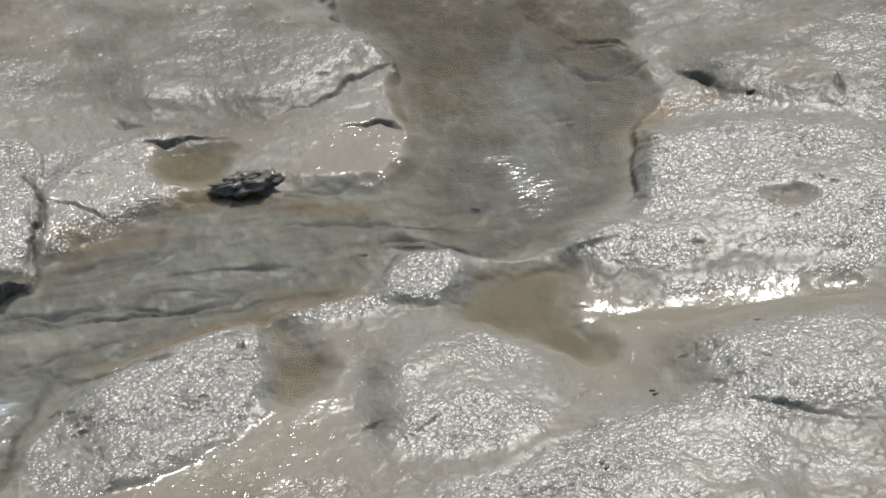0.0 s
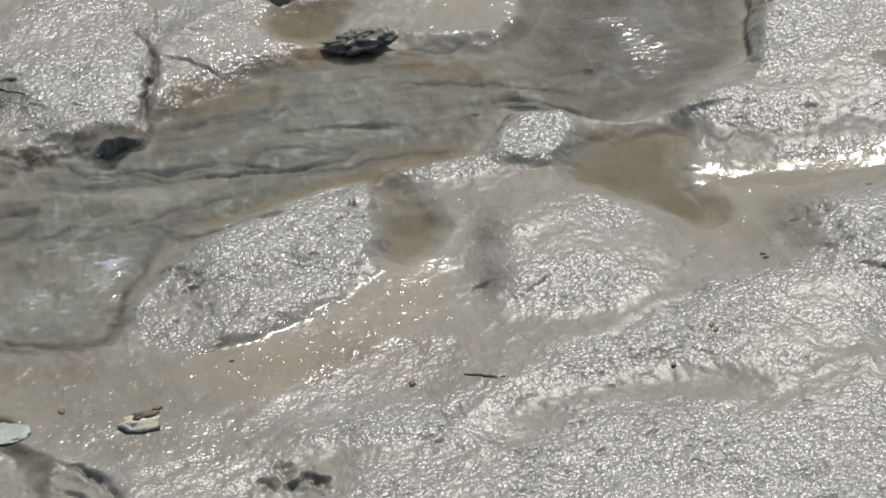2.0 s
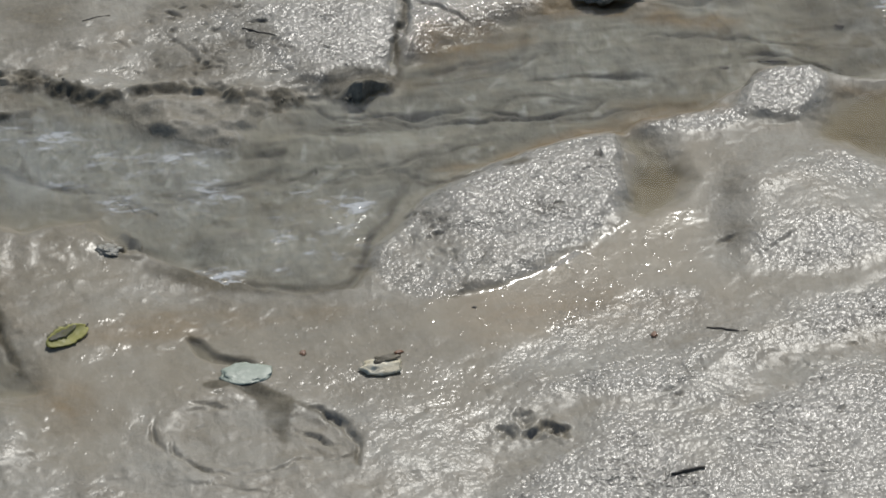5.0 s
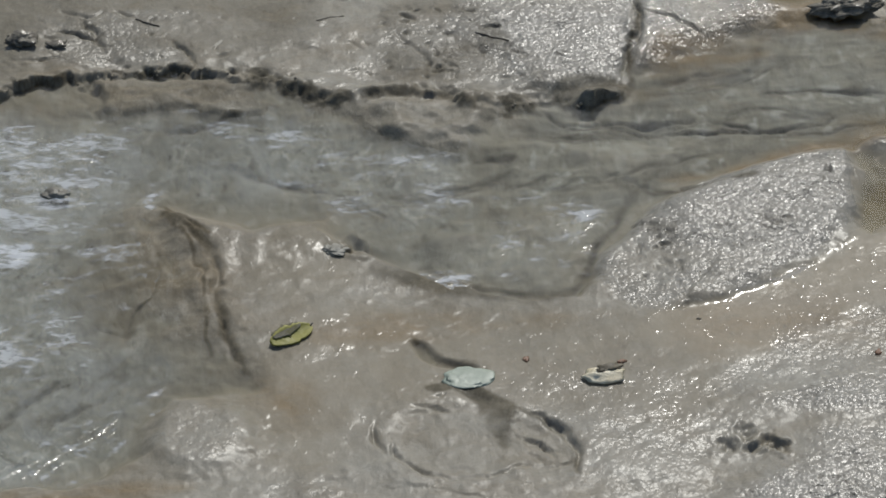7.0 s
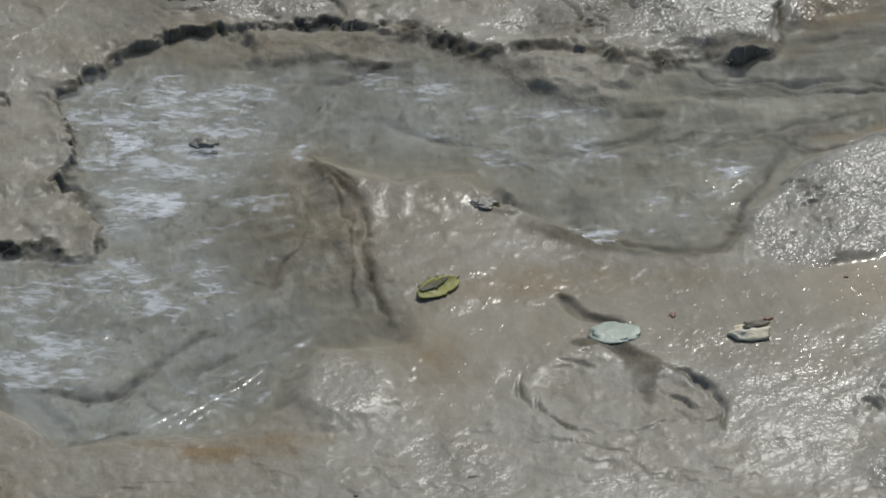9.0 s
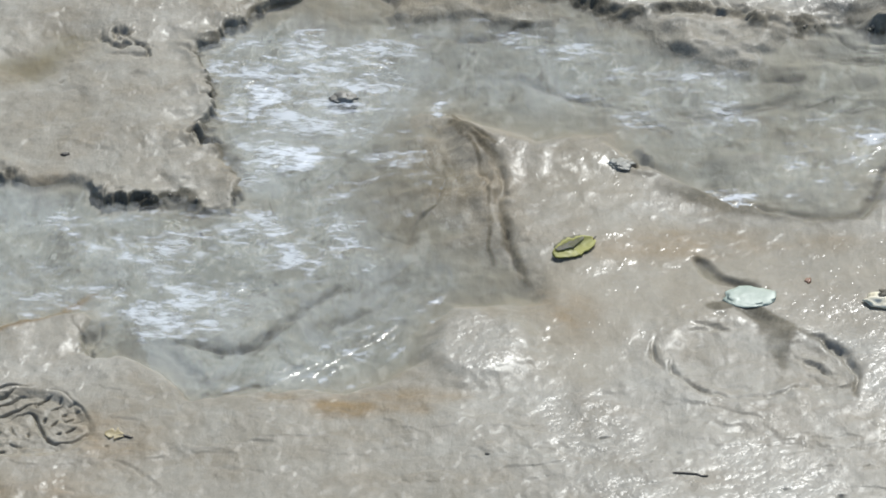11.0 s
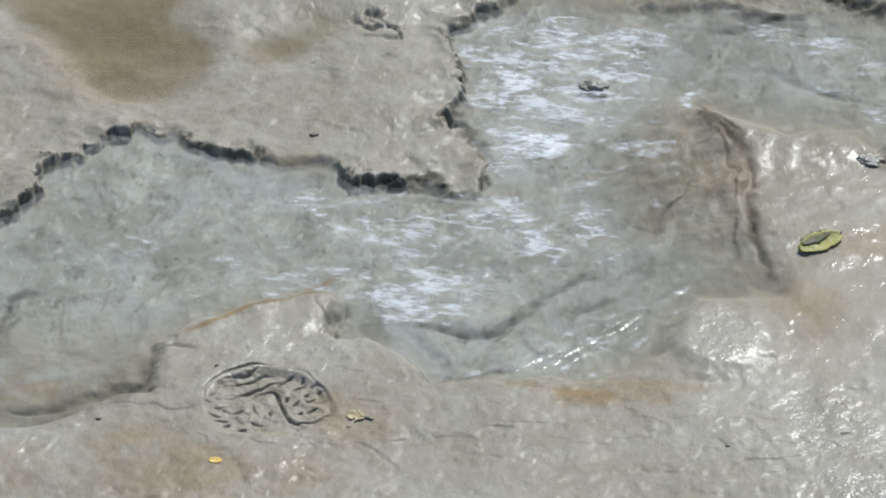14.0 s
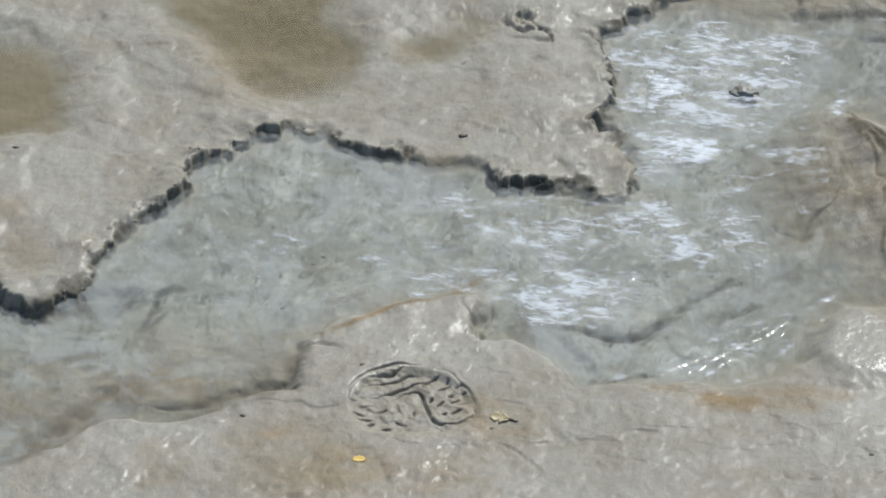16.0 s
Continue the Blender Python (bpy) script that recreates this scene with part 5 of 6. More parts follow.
# ochre shore
stain([(0.208, 2.505), (0.230, 2.519), (0.272, 2.518), (0.280, 2.507), (0.258, 2.497), (0.220, 2.487), (0.199, 2.478)], 0.014, 0.68)
# ochre corner
stain([(0.437, 2.656), (0.456, 2.675), (0.486, 2.683), (0.488, 2.674), (0.460, 2.662), (0.442, 2.649)], 0.01, 1.0)
# olive pool
stain([(0.320, 2.775), (0.411, 2.764), (0.447, 2.721), (0.438, 2.667), (0.387, 2.685), (0.322, 2.681)], 0.06, 0.25)
# ochre edge
stain([(0.310, 2.702), (0.322, 2.676), (0.323, 2.646), (0.319, 2.640), (0.313, 2.671)], 0.01, 0.8)
# ochre shore
stain([(0.116, 2.458), (0.140, 2.467), (0.161, 2.475), (0.189, 2.485), (0.161, 2.467), (0.137, 2.456)], 0.01, 0.75)
# ochre band
stain([(-0.058, 2.311), (-0.021, 2.326), (0.022, 2.329), (0.064, 2.328), (0.022, 2.319), (-0.029, 2.311), (-0.063, 2.303)], 0.02, 0.3)
# ochre smear
stain([(-0.091, 2.274), (-0.068, 2.265), (-0.062, 2.241), (-0.079, 2.245)], 0.02, 0.35)
# shore line
stain([(-0.386, 2.195), (-0.383, 2.199), (-0.355, 2.224), (-0.335, 2.239), (-0.314, 2.262), (-0.313, 2.259), (-0.333, 2.234), (-0.354, 2.220), (-0.381, 2.195)], 0.004, 0.8)
# ochre smear
stain([(-0.408, 2.107), (-0.387, 2.114), (-0.380, 2.095), (-0.393, 2.082), (-0.403, 2.088)], 0.02, 0.6)
stain([(-0.371, 2.083), (-0.336, 2.085), (-0.313, 2.078), (-0.355, 2.068)], 0.02, 0.5)
stain([(-0.448, 2.086), (-0.430, 2.093), (-0.421, 2.072), (-0.441, 2.065)], 0.03, 0.4)
# cream clay of the eastern channel
pale([(0.040, 2.512), (0.101, 2.552), (0.163, 2.592), (0.239, 2.627), (0.286, 2.593), (0.251, 2.526), (0.159, 2.492), (0.113, 2.449), (0.091, 2.391), (0.039, 2.391), (0.027, 2.458)], 0.05, 0.3)
pale([(0.040, 2.533), (0.133, 2.567), (0.229, 2.602), (0.321, 2.598), (0.303, 2.548), (0.210, 2.530), (0.128, 2.495), (0.038, 2.484)], 0.04, 0.1)
# olive floor of the pool
damp([(0.298, 2.861), (0.396, 2.849), (0.418, 2.767), (0.448, 2.706), (0.428, 2.600), (0.378, 2.574), (0.325, 2.578), (0.323, 2.661), (0.318, 2.741)], 0.04, 1.0)
# bank crack
groove([(-0.207, 2.594), (-0.194, 2.587), (-0.182, 2.590)], 0.004, 0.004)
groove([(-0.201, 2.607), (-0.187, 2.586), (-0.182, 2.573)], 0.004, 0.004)
groove([(-0.233, 2.565), (-0.220, 2.562), (-0.208, 2.566)], 0.003, 0.003)
groove([(-0.214, 2.613), (-0.198, 2.608), (-0.183, 2.612)], 0.004, 0.003)
groove([(-0.148, 2.583), (-0.138, 2.569), (-0.135, 2.558)], 0.003, 0.003)
groove([(-0.029, 2.589), (-0.014, 2.569), (-0.007, 2.555)], 0.004, 0.0015)

# cluster of small holes poked in the mud
pit(0.1391, 2.2152, 0.0050, 0.0028)
pit(0.1485, 2.2256, 0.0045, 0.0030)
pit(0.1511, 2.2134, 0.0035, 0.0035)
pit(0.1592, 2.2187, 0.0045, 0.0030)
pit(0.1653, 2.2143, 0.0040, 0.0030)
pit(-0.0445, 2.3909, 0.0060, 0.0040)
pit(-0.3240, 2.4893, 0.0040, 0.0030)
pit(-0.2699, 2.3961, 0.0050, 0.0050)
pit(-0.1889, 2.5400, 0.0050, 0.0040)


def scratches(outline, count, length, width, depth, seed):
    """Short random nicks and cracks in crumbly mud."""
    rnd = random.Random(seed)
    px, py = [p[0] for p in outline], [p[1] for p in outline]
    made = 0
    while made < count:
        x, y = rnd.uniform(min(px), max(px)), rnd.uniform(min(py), max(py))
        if not inside(np.array([x]), np.array([y]), outline)[0]:
            continue
        a, n = rnd.gauss(0, 0.6), length * rnd.uniform(0.4, 1.4)
        dx, dy = math.cos(a) * n / 2, math.sin(a) * n / 2
        groove([(x - dx, y - dy), (x + rnd.uniform(-0.2, 0.2) * n, y + rnd.uniform(-0.2, 0.2) * n), (x + dx, y + dy)], width * rnd.uniform(0.7, 1.4), depth * rnd.uniform(0.5, 1.3))
        made += 1


# crumbly top of the far slab
scratches([(-0.109, 2.618), (0.094, 2.618), (0.093, 2.561), (0.035, 2.533), (-0.068, 2.555), (-0.105, 2.566)], 44, 0.0096, 0.0019, 0.0014, 1)
# far bank
scratches([(-0.242, 2.620), (-0.110, 2.621), (-0.105, 2.569), (-0.178, 2.558), (-0.238, 2.546)], 26, 0.0090, 0.0022, 0.0018, 2)
# block
scratches([(0.129, 2.417), (0.194, 2.457), (0.214, 2.454), (0.202, 2.392), (0.156, 2.357), (0.126, 2.341)], 26, 0.0064, 0.0019, 0.0014, 3)
# slumped edge of the crust
scratches([(-0.043, 2.616), (0.006, 2.623), (0.033, 2.592), (0.052, 2.55), (0.025, 2.539), (-0.044, 2.548)], 46, 0.007, 0.0032, 0.0024, 14)
# flank of the block
scratches([(0.096, 2.418), (0.112, 2.43), (0.127, 2.39), (0.125, 2.344), (0.104, 2.356)], 30, 0.0045, 0.0028, 0.0022, 11)
# flank of the rise
scratches([(0.419, 2.444), (0.45, 2.446), (0.466, 2.385), (0.434, 2.384)], 24, 0.006, 0.0028, 0.0022, 12)
# shelf of the bench
scratches([(0.153, 2.273), (0.203, 2.268), (0.257, 2.24), (0.291, 2.29), (0.382, 2.291), (0.39, 2.261), (0.284, 2.232), (0.227, 2.219), (0.156, 2.244)], 20, 0.006, 0.0024, 0.0012, 13)
# slab
scratches([(0.430, 2.550), (0.486, 2.589), (0.566, 2.579), (0.553, 2.511), (0.455, 2.495), (0.399, 2.508)], 34, 0.0072, 0.0019, 0.0014, 4)
# bench
scratches([(0.264, 2.312), (0.431, 2.347), (0.413, 2.230), (0.336, 2.199), (0.255, 2.225), (0.157, 2.253)], 55, 0.0072, 0.0019, 0.0014, 5)
# far rise
scratches([(0.152, 2.817), (0.291, 2.800), (0.311, 2.746), (0.241, 2.692), (0.153, 2.697)], 10, 0.0080, 0.0019, 0.0014, 6)
# west bank
scratches([(-0.417, 2.444), (-0.286, 2.474), (-0.260, 2.341), (-0.326, 2.352), (-0.393, 2.368)], 7, 0.0064, 0.0019, 0.0014, 7)
# near bench
scratches([(-0.074, 2.155), (0.078, 2.174), (0.078, 2.112), (-0.071, 2.102)], 8, 0.0072, 0.0019, 0.0014, 8)
# west shore
scratches([(-0.369, 2.182), (-0.299, 2.202), (-0.264, 2.089), (-0.346, 2.077)], 10, 0.0048, 0.0019, 0.0014, 9)

# the footprint's floor is torn and lumpy
at, s = area(FOOTPRINT, 0.004)
H[at] += s * (0.0005 * layers(X[at], Y[at], 0.009, 240, 3) + 0.0004 * smooth(6 * layers(X[at] + 0.4 * Y[at], Y[at], 0.006, 245, 2)))

# crumbs and pits of the grainy mud
GRAIN *= np.clip(0.82 + 0.5 * layers(X, Y, 0.06, 250, 3), 0.35, 1.1)
# thin crusts that end in small ragged scarps
for size, seed, rise, count in ((0.055, 200, 0.0005, 4), (0.034, 210, 0.0004, 4), (0.02, 220, 0.0003, 3)):
    crust = layers(X + 0.3 * Y, Y * 1.35 - 0.3 * X, size, seed, count)
    H += rise * smooth((crust - 0.12) / 0.11) * (0.35 * (1 - up) + up * (1 - 0.5 * BROWN) * (1 - 0.85 * GRAIN.clip(0, 1)) * (1 - 0.85 * SLICK)) * smooth(0.6 + layers(X, Y, 0.1, seed + 5, 2))
H += up * (1 - 0.8 * SLICK) * (0.00018 * layers(X, Y, 0.0075, 92, 2) + 0.0003 * np.abs(layers(X + 0.5 * Y, Y - 0.5 * X, 0.017, 260, 3))) + GRAIN * (0.00018 * layers(X, Y, 0.0045, 90, 2) + 0.0003 * layers(X, Y, 0.022, 95, 2))
RIFFLE, LIFT = np.zeros(X.shape), np.zeros(X.shape)


def riffle(line, width, amount):
    at, s = area(line, width)
    RIFFLE[at] = np.maximum(RIFFLE[at], amount * s)


def flow_line(line, width, rise):
    line = curved(line)
    at = patch(line, width * 3)
    d, _ = nearest(X[at], Y[at], line)
    LIFT[at] += rise * np.exp(-((d / (0.6 * width)) ** 2))
    RIFFLE[at] = np.maximum(RIFFLE[at], 0.45 * np.exp(-((d / width) ** 2)))


# riffle under the tongue
riffle([(-0.274, 2.469), (-0.251, 2.492), (-0.179, 2.503), (-0.164, 2.455), (-0.176, 2.417), (-0.202, 2.405), (-0.214, 2.369), (-0.245, 2.366), (-0.261, 2.407)], 0.04, 0.62)
# riffle
riffle([(-0.253, 2.321), (-0.201, 2.324), (-0.194, 2.300), (-0.215, 2.284), (-0.247, 2.292)], 0.03, 0.6)
riffle([(-0.309, 2.259), (-0.276, 2.270), (-0.236, 2.263), (-0.238, 2.230), (-0.281, 2.213), (-0.306, 2.230)], 0.04, 0.6)
riffle([(-0.340, 2.330), (-0.254, 2.341), (-0.248, 2.272), (-0.291, 2.274), (-0.336, 2.295)], 0.05, 0.5)
riffle([(0.357, 2.627), (0.385, 2.624), (0.393, 2.593), (0.376, 2.561), (0.361, 2.586)], 0.05, 0.12)
# ripples of the pool
riffle([(0.327, 2.717), (0.436, 2.715), (0.421, 2.596), (0.383, 2.566), (0.321, 2.568), (0.326, 2.655)], 0.06, 0.1)
# riffle
riffle([(-0.052, 2.484), (0.001, 2.483), (0.024, 2.445), (-0.023, 2.410), (-0.067, 2.448)], 0.05, 0.4)
riffle([(0.036, 2.444), (0.092, 2.442), (0.082, 2.396), (0.063, 2.366), (0.035, 2.387)], 0.04, 0.38)
riffle([(-0.012, 2.368), (0.014, 2.368), (0.014, 2.350), (-0.003, 2.351)], 0.012, 0.75)
riffle([(-0.309, 2.253), (-0.245, 2.263), (-0.247, 2.234), (-0.279, 2.220), (-0.305, 2.225)], 0.04, 0.55)
riffle([(-0.455, 2.286), (-0.403, 2.289), (-0.371, 2.344), (-0.311, 2.332), (-0.326, 2.275), (-0.386, 2.252), (-0.425, 2.198)], 0.05, 0.25)
# flow line
flow_line([(-0.219, 2.196), (-0.198, 2.219), (-0.175, 2.239), (-0.148, 2.257), (-0.135, 2.275)], 0.0026, 0.00017)
flow_line([(-0.213, 2.190), (-0.186, 2.205), (-0.160, 2.226), (-0.145, 2.243), (-0.134, 2.258)], 0.0026, 0.00017)
flow_line([(-0.207, 2.186), (-0.185, 2.187), (-0.172, 2.197), (-0.155, 2.226)], 0.0024, 0.00017)
flow_line([(-0.267, 2.182), (-0.245, 2.183), (-0.218, 2.189)], 0.0026, 0.00017)
flow_line([(-0.269, 2.184), (-0.255, 2.183), (-0.246, 2.183)], 0.0026, 0.00017)
flow_line([(-0.245, 2.498), (-0.222, 2.503), (-0.197, 2.503), (-0.174, 2.511)], 0.0024, 0.00017)
flow_line([(-0.124, 2.380), (-0.120, 2.355), (-0.118, 2.330)], 0.0024, 0.00017)
flow_line([(-0.235, 2.498), (-0.208, 2.495), (-0.181, 2.503), (-0.170, 2.512)], 0.0024, 0.00017)
flow_line([(-0.217, 2.191), (-0.197, 2.208), (-0.178, 2.226), (-0.165, 2.241)], 0.002, 0.0002)
flow_line([(-0.217, 2.189), (-0.200, 2.206), (-0.181, 2.224), (-0.170, 2.238)], 0.002, 0.0002)
flow_line([(-0.205, 2.192), (-0.190, 2.210), (-0.171, 2.228), (-0.161, 2.242)], 0.002, 0.0002)
flow_line([(-0.200, 2.195), (-0.187, 2.213), (-0.168, 2.231), (-0.160, 2.245)], 0.002, 0.0002)
flow_line([(-0.195, 2.192), (-0.184, 2.209), (-0.165, 2.227), (-0.158, 2.241)], 0.002, 0.0002)
flow_line([(-0.179, 2.497), (-0.197, 2.491), (-0.211, 2.479)], 0.002, 0.0002)
flow_line([(-0.256, 2.449), (-0.242, 2.458), (-0.224, 2.456)], 0.002, 0.0002)
flow_line([(-0.311, 2.287), (-0.288, 2.286), (-0.263, 2.297)], 0.002, 0.0002)
flow_line([(-0.342, 2.263), (-0.318, 2.261), (-0.294, 2.270)], 0.002, 0.0002)
flow_line([(-0.269, 2.250), (-0.247, 2.260), (-0.230, 2.279)], 0.002, 0.0002)
# solid white patches of the painted sky reflection
riffle([(-0.262, 2.454), (-0.248, 2.456), (-0.232, 2.444), (-0.234, 2.430), (-0.252, 2.432)], 0.02, 0.9)
riffle([(-0.209, 2.475), (-0.198, 2.480), (-0.178, 2.477), (-0.179, 2.463), (-0.189, 2.466)], 0.02, 0.9)
riffle([(-0.247, 2.386), (-0.232, 2.396), (-0.209, 2.400), (-0.210, 2.374), (-0.235, 2.364)], 0.02, 0.9)
riffle([(-0.247, 2.505), (-0.218, 2.500), (-0.213, 2.495), (-0.242, 2.497)], 0.02, 0.9)
riffle([(-0.202, 2.390), (-0.176, 2.396), (-0.177, 2.391), (-0.199, 2.387)], 0.02, 0.9)
riffle([(-0.155, 2.445), (-0.150, 2.443), (-0.150, 2.417), (-0.153, 2.422)], 0.02, 0.9)
# flecks of the painted sky reflection
riffle([(-0.277, 2.488), (-0.178, 2.490), (-0.155, 2.437), (-0.145, 2.345), (-0.168, 2.305), (-0.234, 2.304), (-0.265, 2.343)], 0.05, 0.34)
riffle([(0.025, 2.430), (0.037, 2.428), (0.036, 2.370), (0.027, 2.364)], 0.02, 0.5)
riffle([(0.051, 2.428), (0.080, 2.426), (0.084, 2.390), (0.071, 2.380), (0.054, 2.395)], 0.025, 0.52)
riffle([(-0.154, 2.540), (-0.069, 2.520), (-0.008, 2.493), (-0.013, 2.424), (-0.061, 2.439), (-0.127, 2.464)], 0.05, 0.34)
riffle([(0.356, 2.633), (0.378, 2.624), (0.389, 2.590), (0.380, 2.568), (0.363, 2.582)], 0.03, 0.4)
riffle([(-0.294, 2.338), (-0.237, 2.344), (-0.177, 2.316), (-0.173, 2.277), (-0.229, 2.271), (-0.301, 2.282)], 0.05, 0.5)
riffle([(-0.375, 2.294), (-0.294, 2.338), (-0.287, 2.279), (-0.350, 2.219), (-0.402, 2.194)], 0.05, 0.3)


def sheet(name, height, keep, material, layer_values, kind_label, category):
    """A mesh over the grid, its faces only where keep is true, with named values at its corners."""
    rows, cols = X.shape
    index = np.arange(rows * cols).reshape(rows, cols)
    quads = np.stack((index[:-1, :-1], index[:-1, 1:], index[1:, 1:], index[1:, :-1]), -1)
    quads = quads[keep] if keep is not None else quads.reshape(-1, 4)
    used = np.unique(quads)
    renumber = np.zeros(rows * cols, np.int64)
    renumber[used] = np.arange(len(used))
    quads = renumber[quads]
    mesh = bpy.data.meshes.new(name)
    mesh.vertices.add(len(used))
    mesh.vertices.foreach_set("co", np.stack((X.ravel()[used], Y.ravel()[used], height.ravel()[used]), -1).ravel())
    mesh.loops.add(quads.size)
    mesh.loops.foreach_set("vertex_index", quads.ravel().astype(np.int32))
    mesh.polygons.add(len(quads))
    mesh.polygons.foreach_set("loop_start", np.arange(0, quads.size, 4, dtype=np.int32))
    mesh.polygons.foreach_set("use_smooth", np.ones(len(quads), bool))
    for key, values in layer_values.items():
        mesh.attributes.new(key, "FLOAT", "POINT").data.foreach_set("value", values.ravel()[used].astype(np.float32))
    mesh.update(calc_edges=True)
    mesh.materials.append(material)
    return tagged(new(name, mesh), kind_label, category, kind="structure")


sheet("ground", H, None, MUD, {"grain": np.clip(GRAIN, 0, 1), "stain": STAIN, "brown": BROWN, "bed": BED * (1 - BROWN), "silt_shade": np.clip(SILT_SHADE, 0, 1), "pale": PALE, "slick": np.clip(SLICK, 0, 1), "wet": WET}, "wet grey-brown mud with crumbling banks and prints", "mud")
ripple = RIFFLE * (0.0004 * layers(X + 0.3 * Y, Y * 1.9, 0.016, 120, 3) + 0.0001 * layers(X, Y, 0.05, 125, 2))
level = LIFT + ripple
low = np.minimum(np.minimum(H[:-1, :-1], H[1:, :-1]), np.minimum(H[:-1, 1:], H[1:, 1:]))
reach = (np.abs(X[:-1, :-1]) < 1.2) & (Y[:-1, :-1] > 1.6) & (Y[:-1, :-1] < 3.4)
water = sheet("water", level, (low < 0.001) & reach, WATER, {"riffle": np.clip(RIFFLE, 0, 1), "brown": BROWN, "pale": PALE}, "shallow silty grey water running over clay", "water")
water.visible_shadow = False


def ground_at(x, y):
    i, j = min(len(xs) - 1, np.searchsorted(xs, x)), min(len(ys) - 1, np.searchsorted(ys, y))
    return float(H[j, i])


# ---- crumbs fallen from the far bank ----
def crumbs(line, count, seed):
    rnd = random.Random(seed)
    bm = bmesh.new()
    crisp_parts = [(a, b) for a, b in zip(line, line[1:]) if a[2] <= 4 and b[2] <= 4]
    lengths = [math.dist(a[:2], b[:2]) for a, b in crisp_parts]
    for _ in range(count):
        a, b = rnd.choices(crisp_parts, lengths)[0]
        f = rnd.random()
        x = a[0] + f * (b[0] - a[0]) + rnd.gauss(0, 0.002)
        y = a[1] + f * (b[1] - a[1]) + rnd.gauss(-0.0008, 0.0018)
        if not (-0.001 < ground_at(x, y) < 0.006 and ground_at(x, y - 0.004) < ground_at(x, y) - 0.001):
            continue
        if layers(np.array([x]), np.array([y]), 0.035, 150, 3)[0] + rnd.gauss(0, 0.3) < 0.0:
            continue
        r = 0.0003 + 0.0008 * rnd.random() ** 3
        made = bmesh.ops.create_icosphere(bm, subdivisions=1, radius=r, matrix=pose(x, y, max(-0.002, ground_at(x, y)) - 0.15 * r, rnd.uniform(0, 360), 0, rnd.uniform(0, 360)))
        for v in made["verts"]:
            v.co += Vector((rnd.gauss(0, 0.2), rnd.gauss(0, 0.2), rnd.gauss(0, 0.2))) * r
    return bm


# ---- loose things ----
def part(name, bm, material, parent, label=""):
    """Links a bmesh as one mesh object under a thing or a part."""
    mesh = bpy.data.meshes.new(name)
    bm.to_mesh(mesh)
    bm.free()
    mesh.polygons.foreach_set("use_smooth", np.ones(len(mesh.polygons), bool))
    mesh.materials.append(material)
    ob = new(name, mesh)
    ob.parent = parent
    return tagged(ob, label)


def thing(name, x, y, lift, turn, label, category, group="", bm=None, material=None, tilt=0.0):
    """A top-level thing that rests on the ground at x, y."""
    if bm is None:
        ob = new(name)
    else:
        ob = part(name, bm, material, None)
    ob.matrix_world = pose(x, y, ground_at(x, y) + lift, tilt, 0, turn)
    return tagged(ob, label, category, group)


def lump(size, rough, seed, detail=3):
    """A stone or clod: a knobbly ellipsoid with size half-axes."""
    bm = bmesh.new()
    bmesh.ops.create_icosphere(bm, subdivisions=detail, radius=1)
    for v in bm.verts:
        n = v.co.normalized()
        k = 1 + rough * noise.noise(n * 1.6 + Vector((seed, 3.1 * seed, 0))) + 0.5 * rough * noise.noise(n * 4.2 + Vector((0, seed, seed))) + 0.22 * rough * noise.noise(n * 11 + Vector((seed, 0, seed)))
        v.co = Vector((n.x * size[0], n.y * size[1], n.z * size[2])) * k
    return bm


def strip(length, width, curl, thick, bend=0.0, tip=0.6, nu=18, nv=8, ragged=0.0, seed=1):
    """A leaf-like blade along x: pointed ends, edges curled up, a real thickness."""
    bm = bmesh.new()
    layers_made = []
    for side in (0.5, -0.5):
        grid = []
        for i in range(nu + 1):
            u = i / nu
            w = width * math.sin(math.pi * min(0.985, max(0.015, u))) ** tip
            w *= 1 + ragged * noise.noise(Vector((u * 9, seed, 0)))
            row = []
            for j in range(nv + 1):
                v = 2 * j / nv - 1
                z = curl * v * v * w + bend * (u - 0.5) ** 2 * length + side * thick
                row.append(bm.verts.new((length * (u - 0.5), v * w * 0.5, z)))
            grid.append(row)
        for i in range(nu):
            for j in range(nv):
                f = (grid[i][j], grid[i + 1][j], grid[i + 1][j + 1], grid[i][j + 1])
                bm.faces.new(f if side > 0 else f[::-1])
        layers_made.append(grid)
    a, b = layers_made
    rim = [(i, 0) for i in range(nu + 1)] + [(nu, j) for j in range(1, nv + 1)] + [(i, nv) for i in range(nu - 1, -1, -1)] + [(0, j) for j in range(nv - 1, 0, -1)]
    for (i, j), (k, m) in zip(rim, rim[1:] + rim[:1]):
        bm.faces.new((a[i][j], b[i][j], b[k][m], a[k][m]))
    return bm


def stick(points, radius, sides=6):
    """A tapered, slightly knotty rod through points."""
    bm = bmesh.new()
    rings = []
    pts = [Vector(p) for p in points]
    for i, p in enumerate(pts):
        ahead = (pts[min(i + 1, len(pts) - 1)] - pts[max(i - 1, 0)]).normalized()
        across = ahead.cross(Vector((0, 0, 1))).normalized()
        over = across.cross(ahead)
        r = radius * (0.45 + 0.55 * math.sin(math.pi * (i + 0.6) / (len(pts) + 0.2))) * (1 + 0.2 * noise.noise(p * 300))
        rings.append([bm.verts.new(p + r * (math.cos(a) * across + math.sin(a) * over)) for a in (2 * math.pi * k / sides for k in range(sides))])
    for r0, r1 in zip(rings, rings[1:]):
        for k in range(sides):
            bm.faces.new((r0[k], r0[(k + 1) % sides], r1[(k + 1) % sides], r1[k]))
    bm.faces.new(rings[0][::-1])
    bm.faces.new(rings[-1])
    return bm


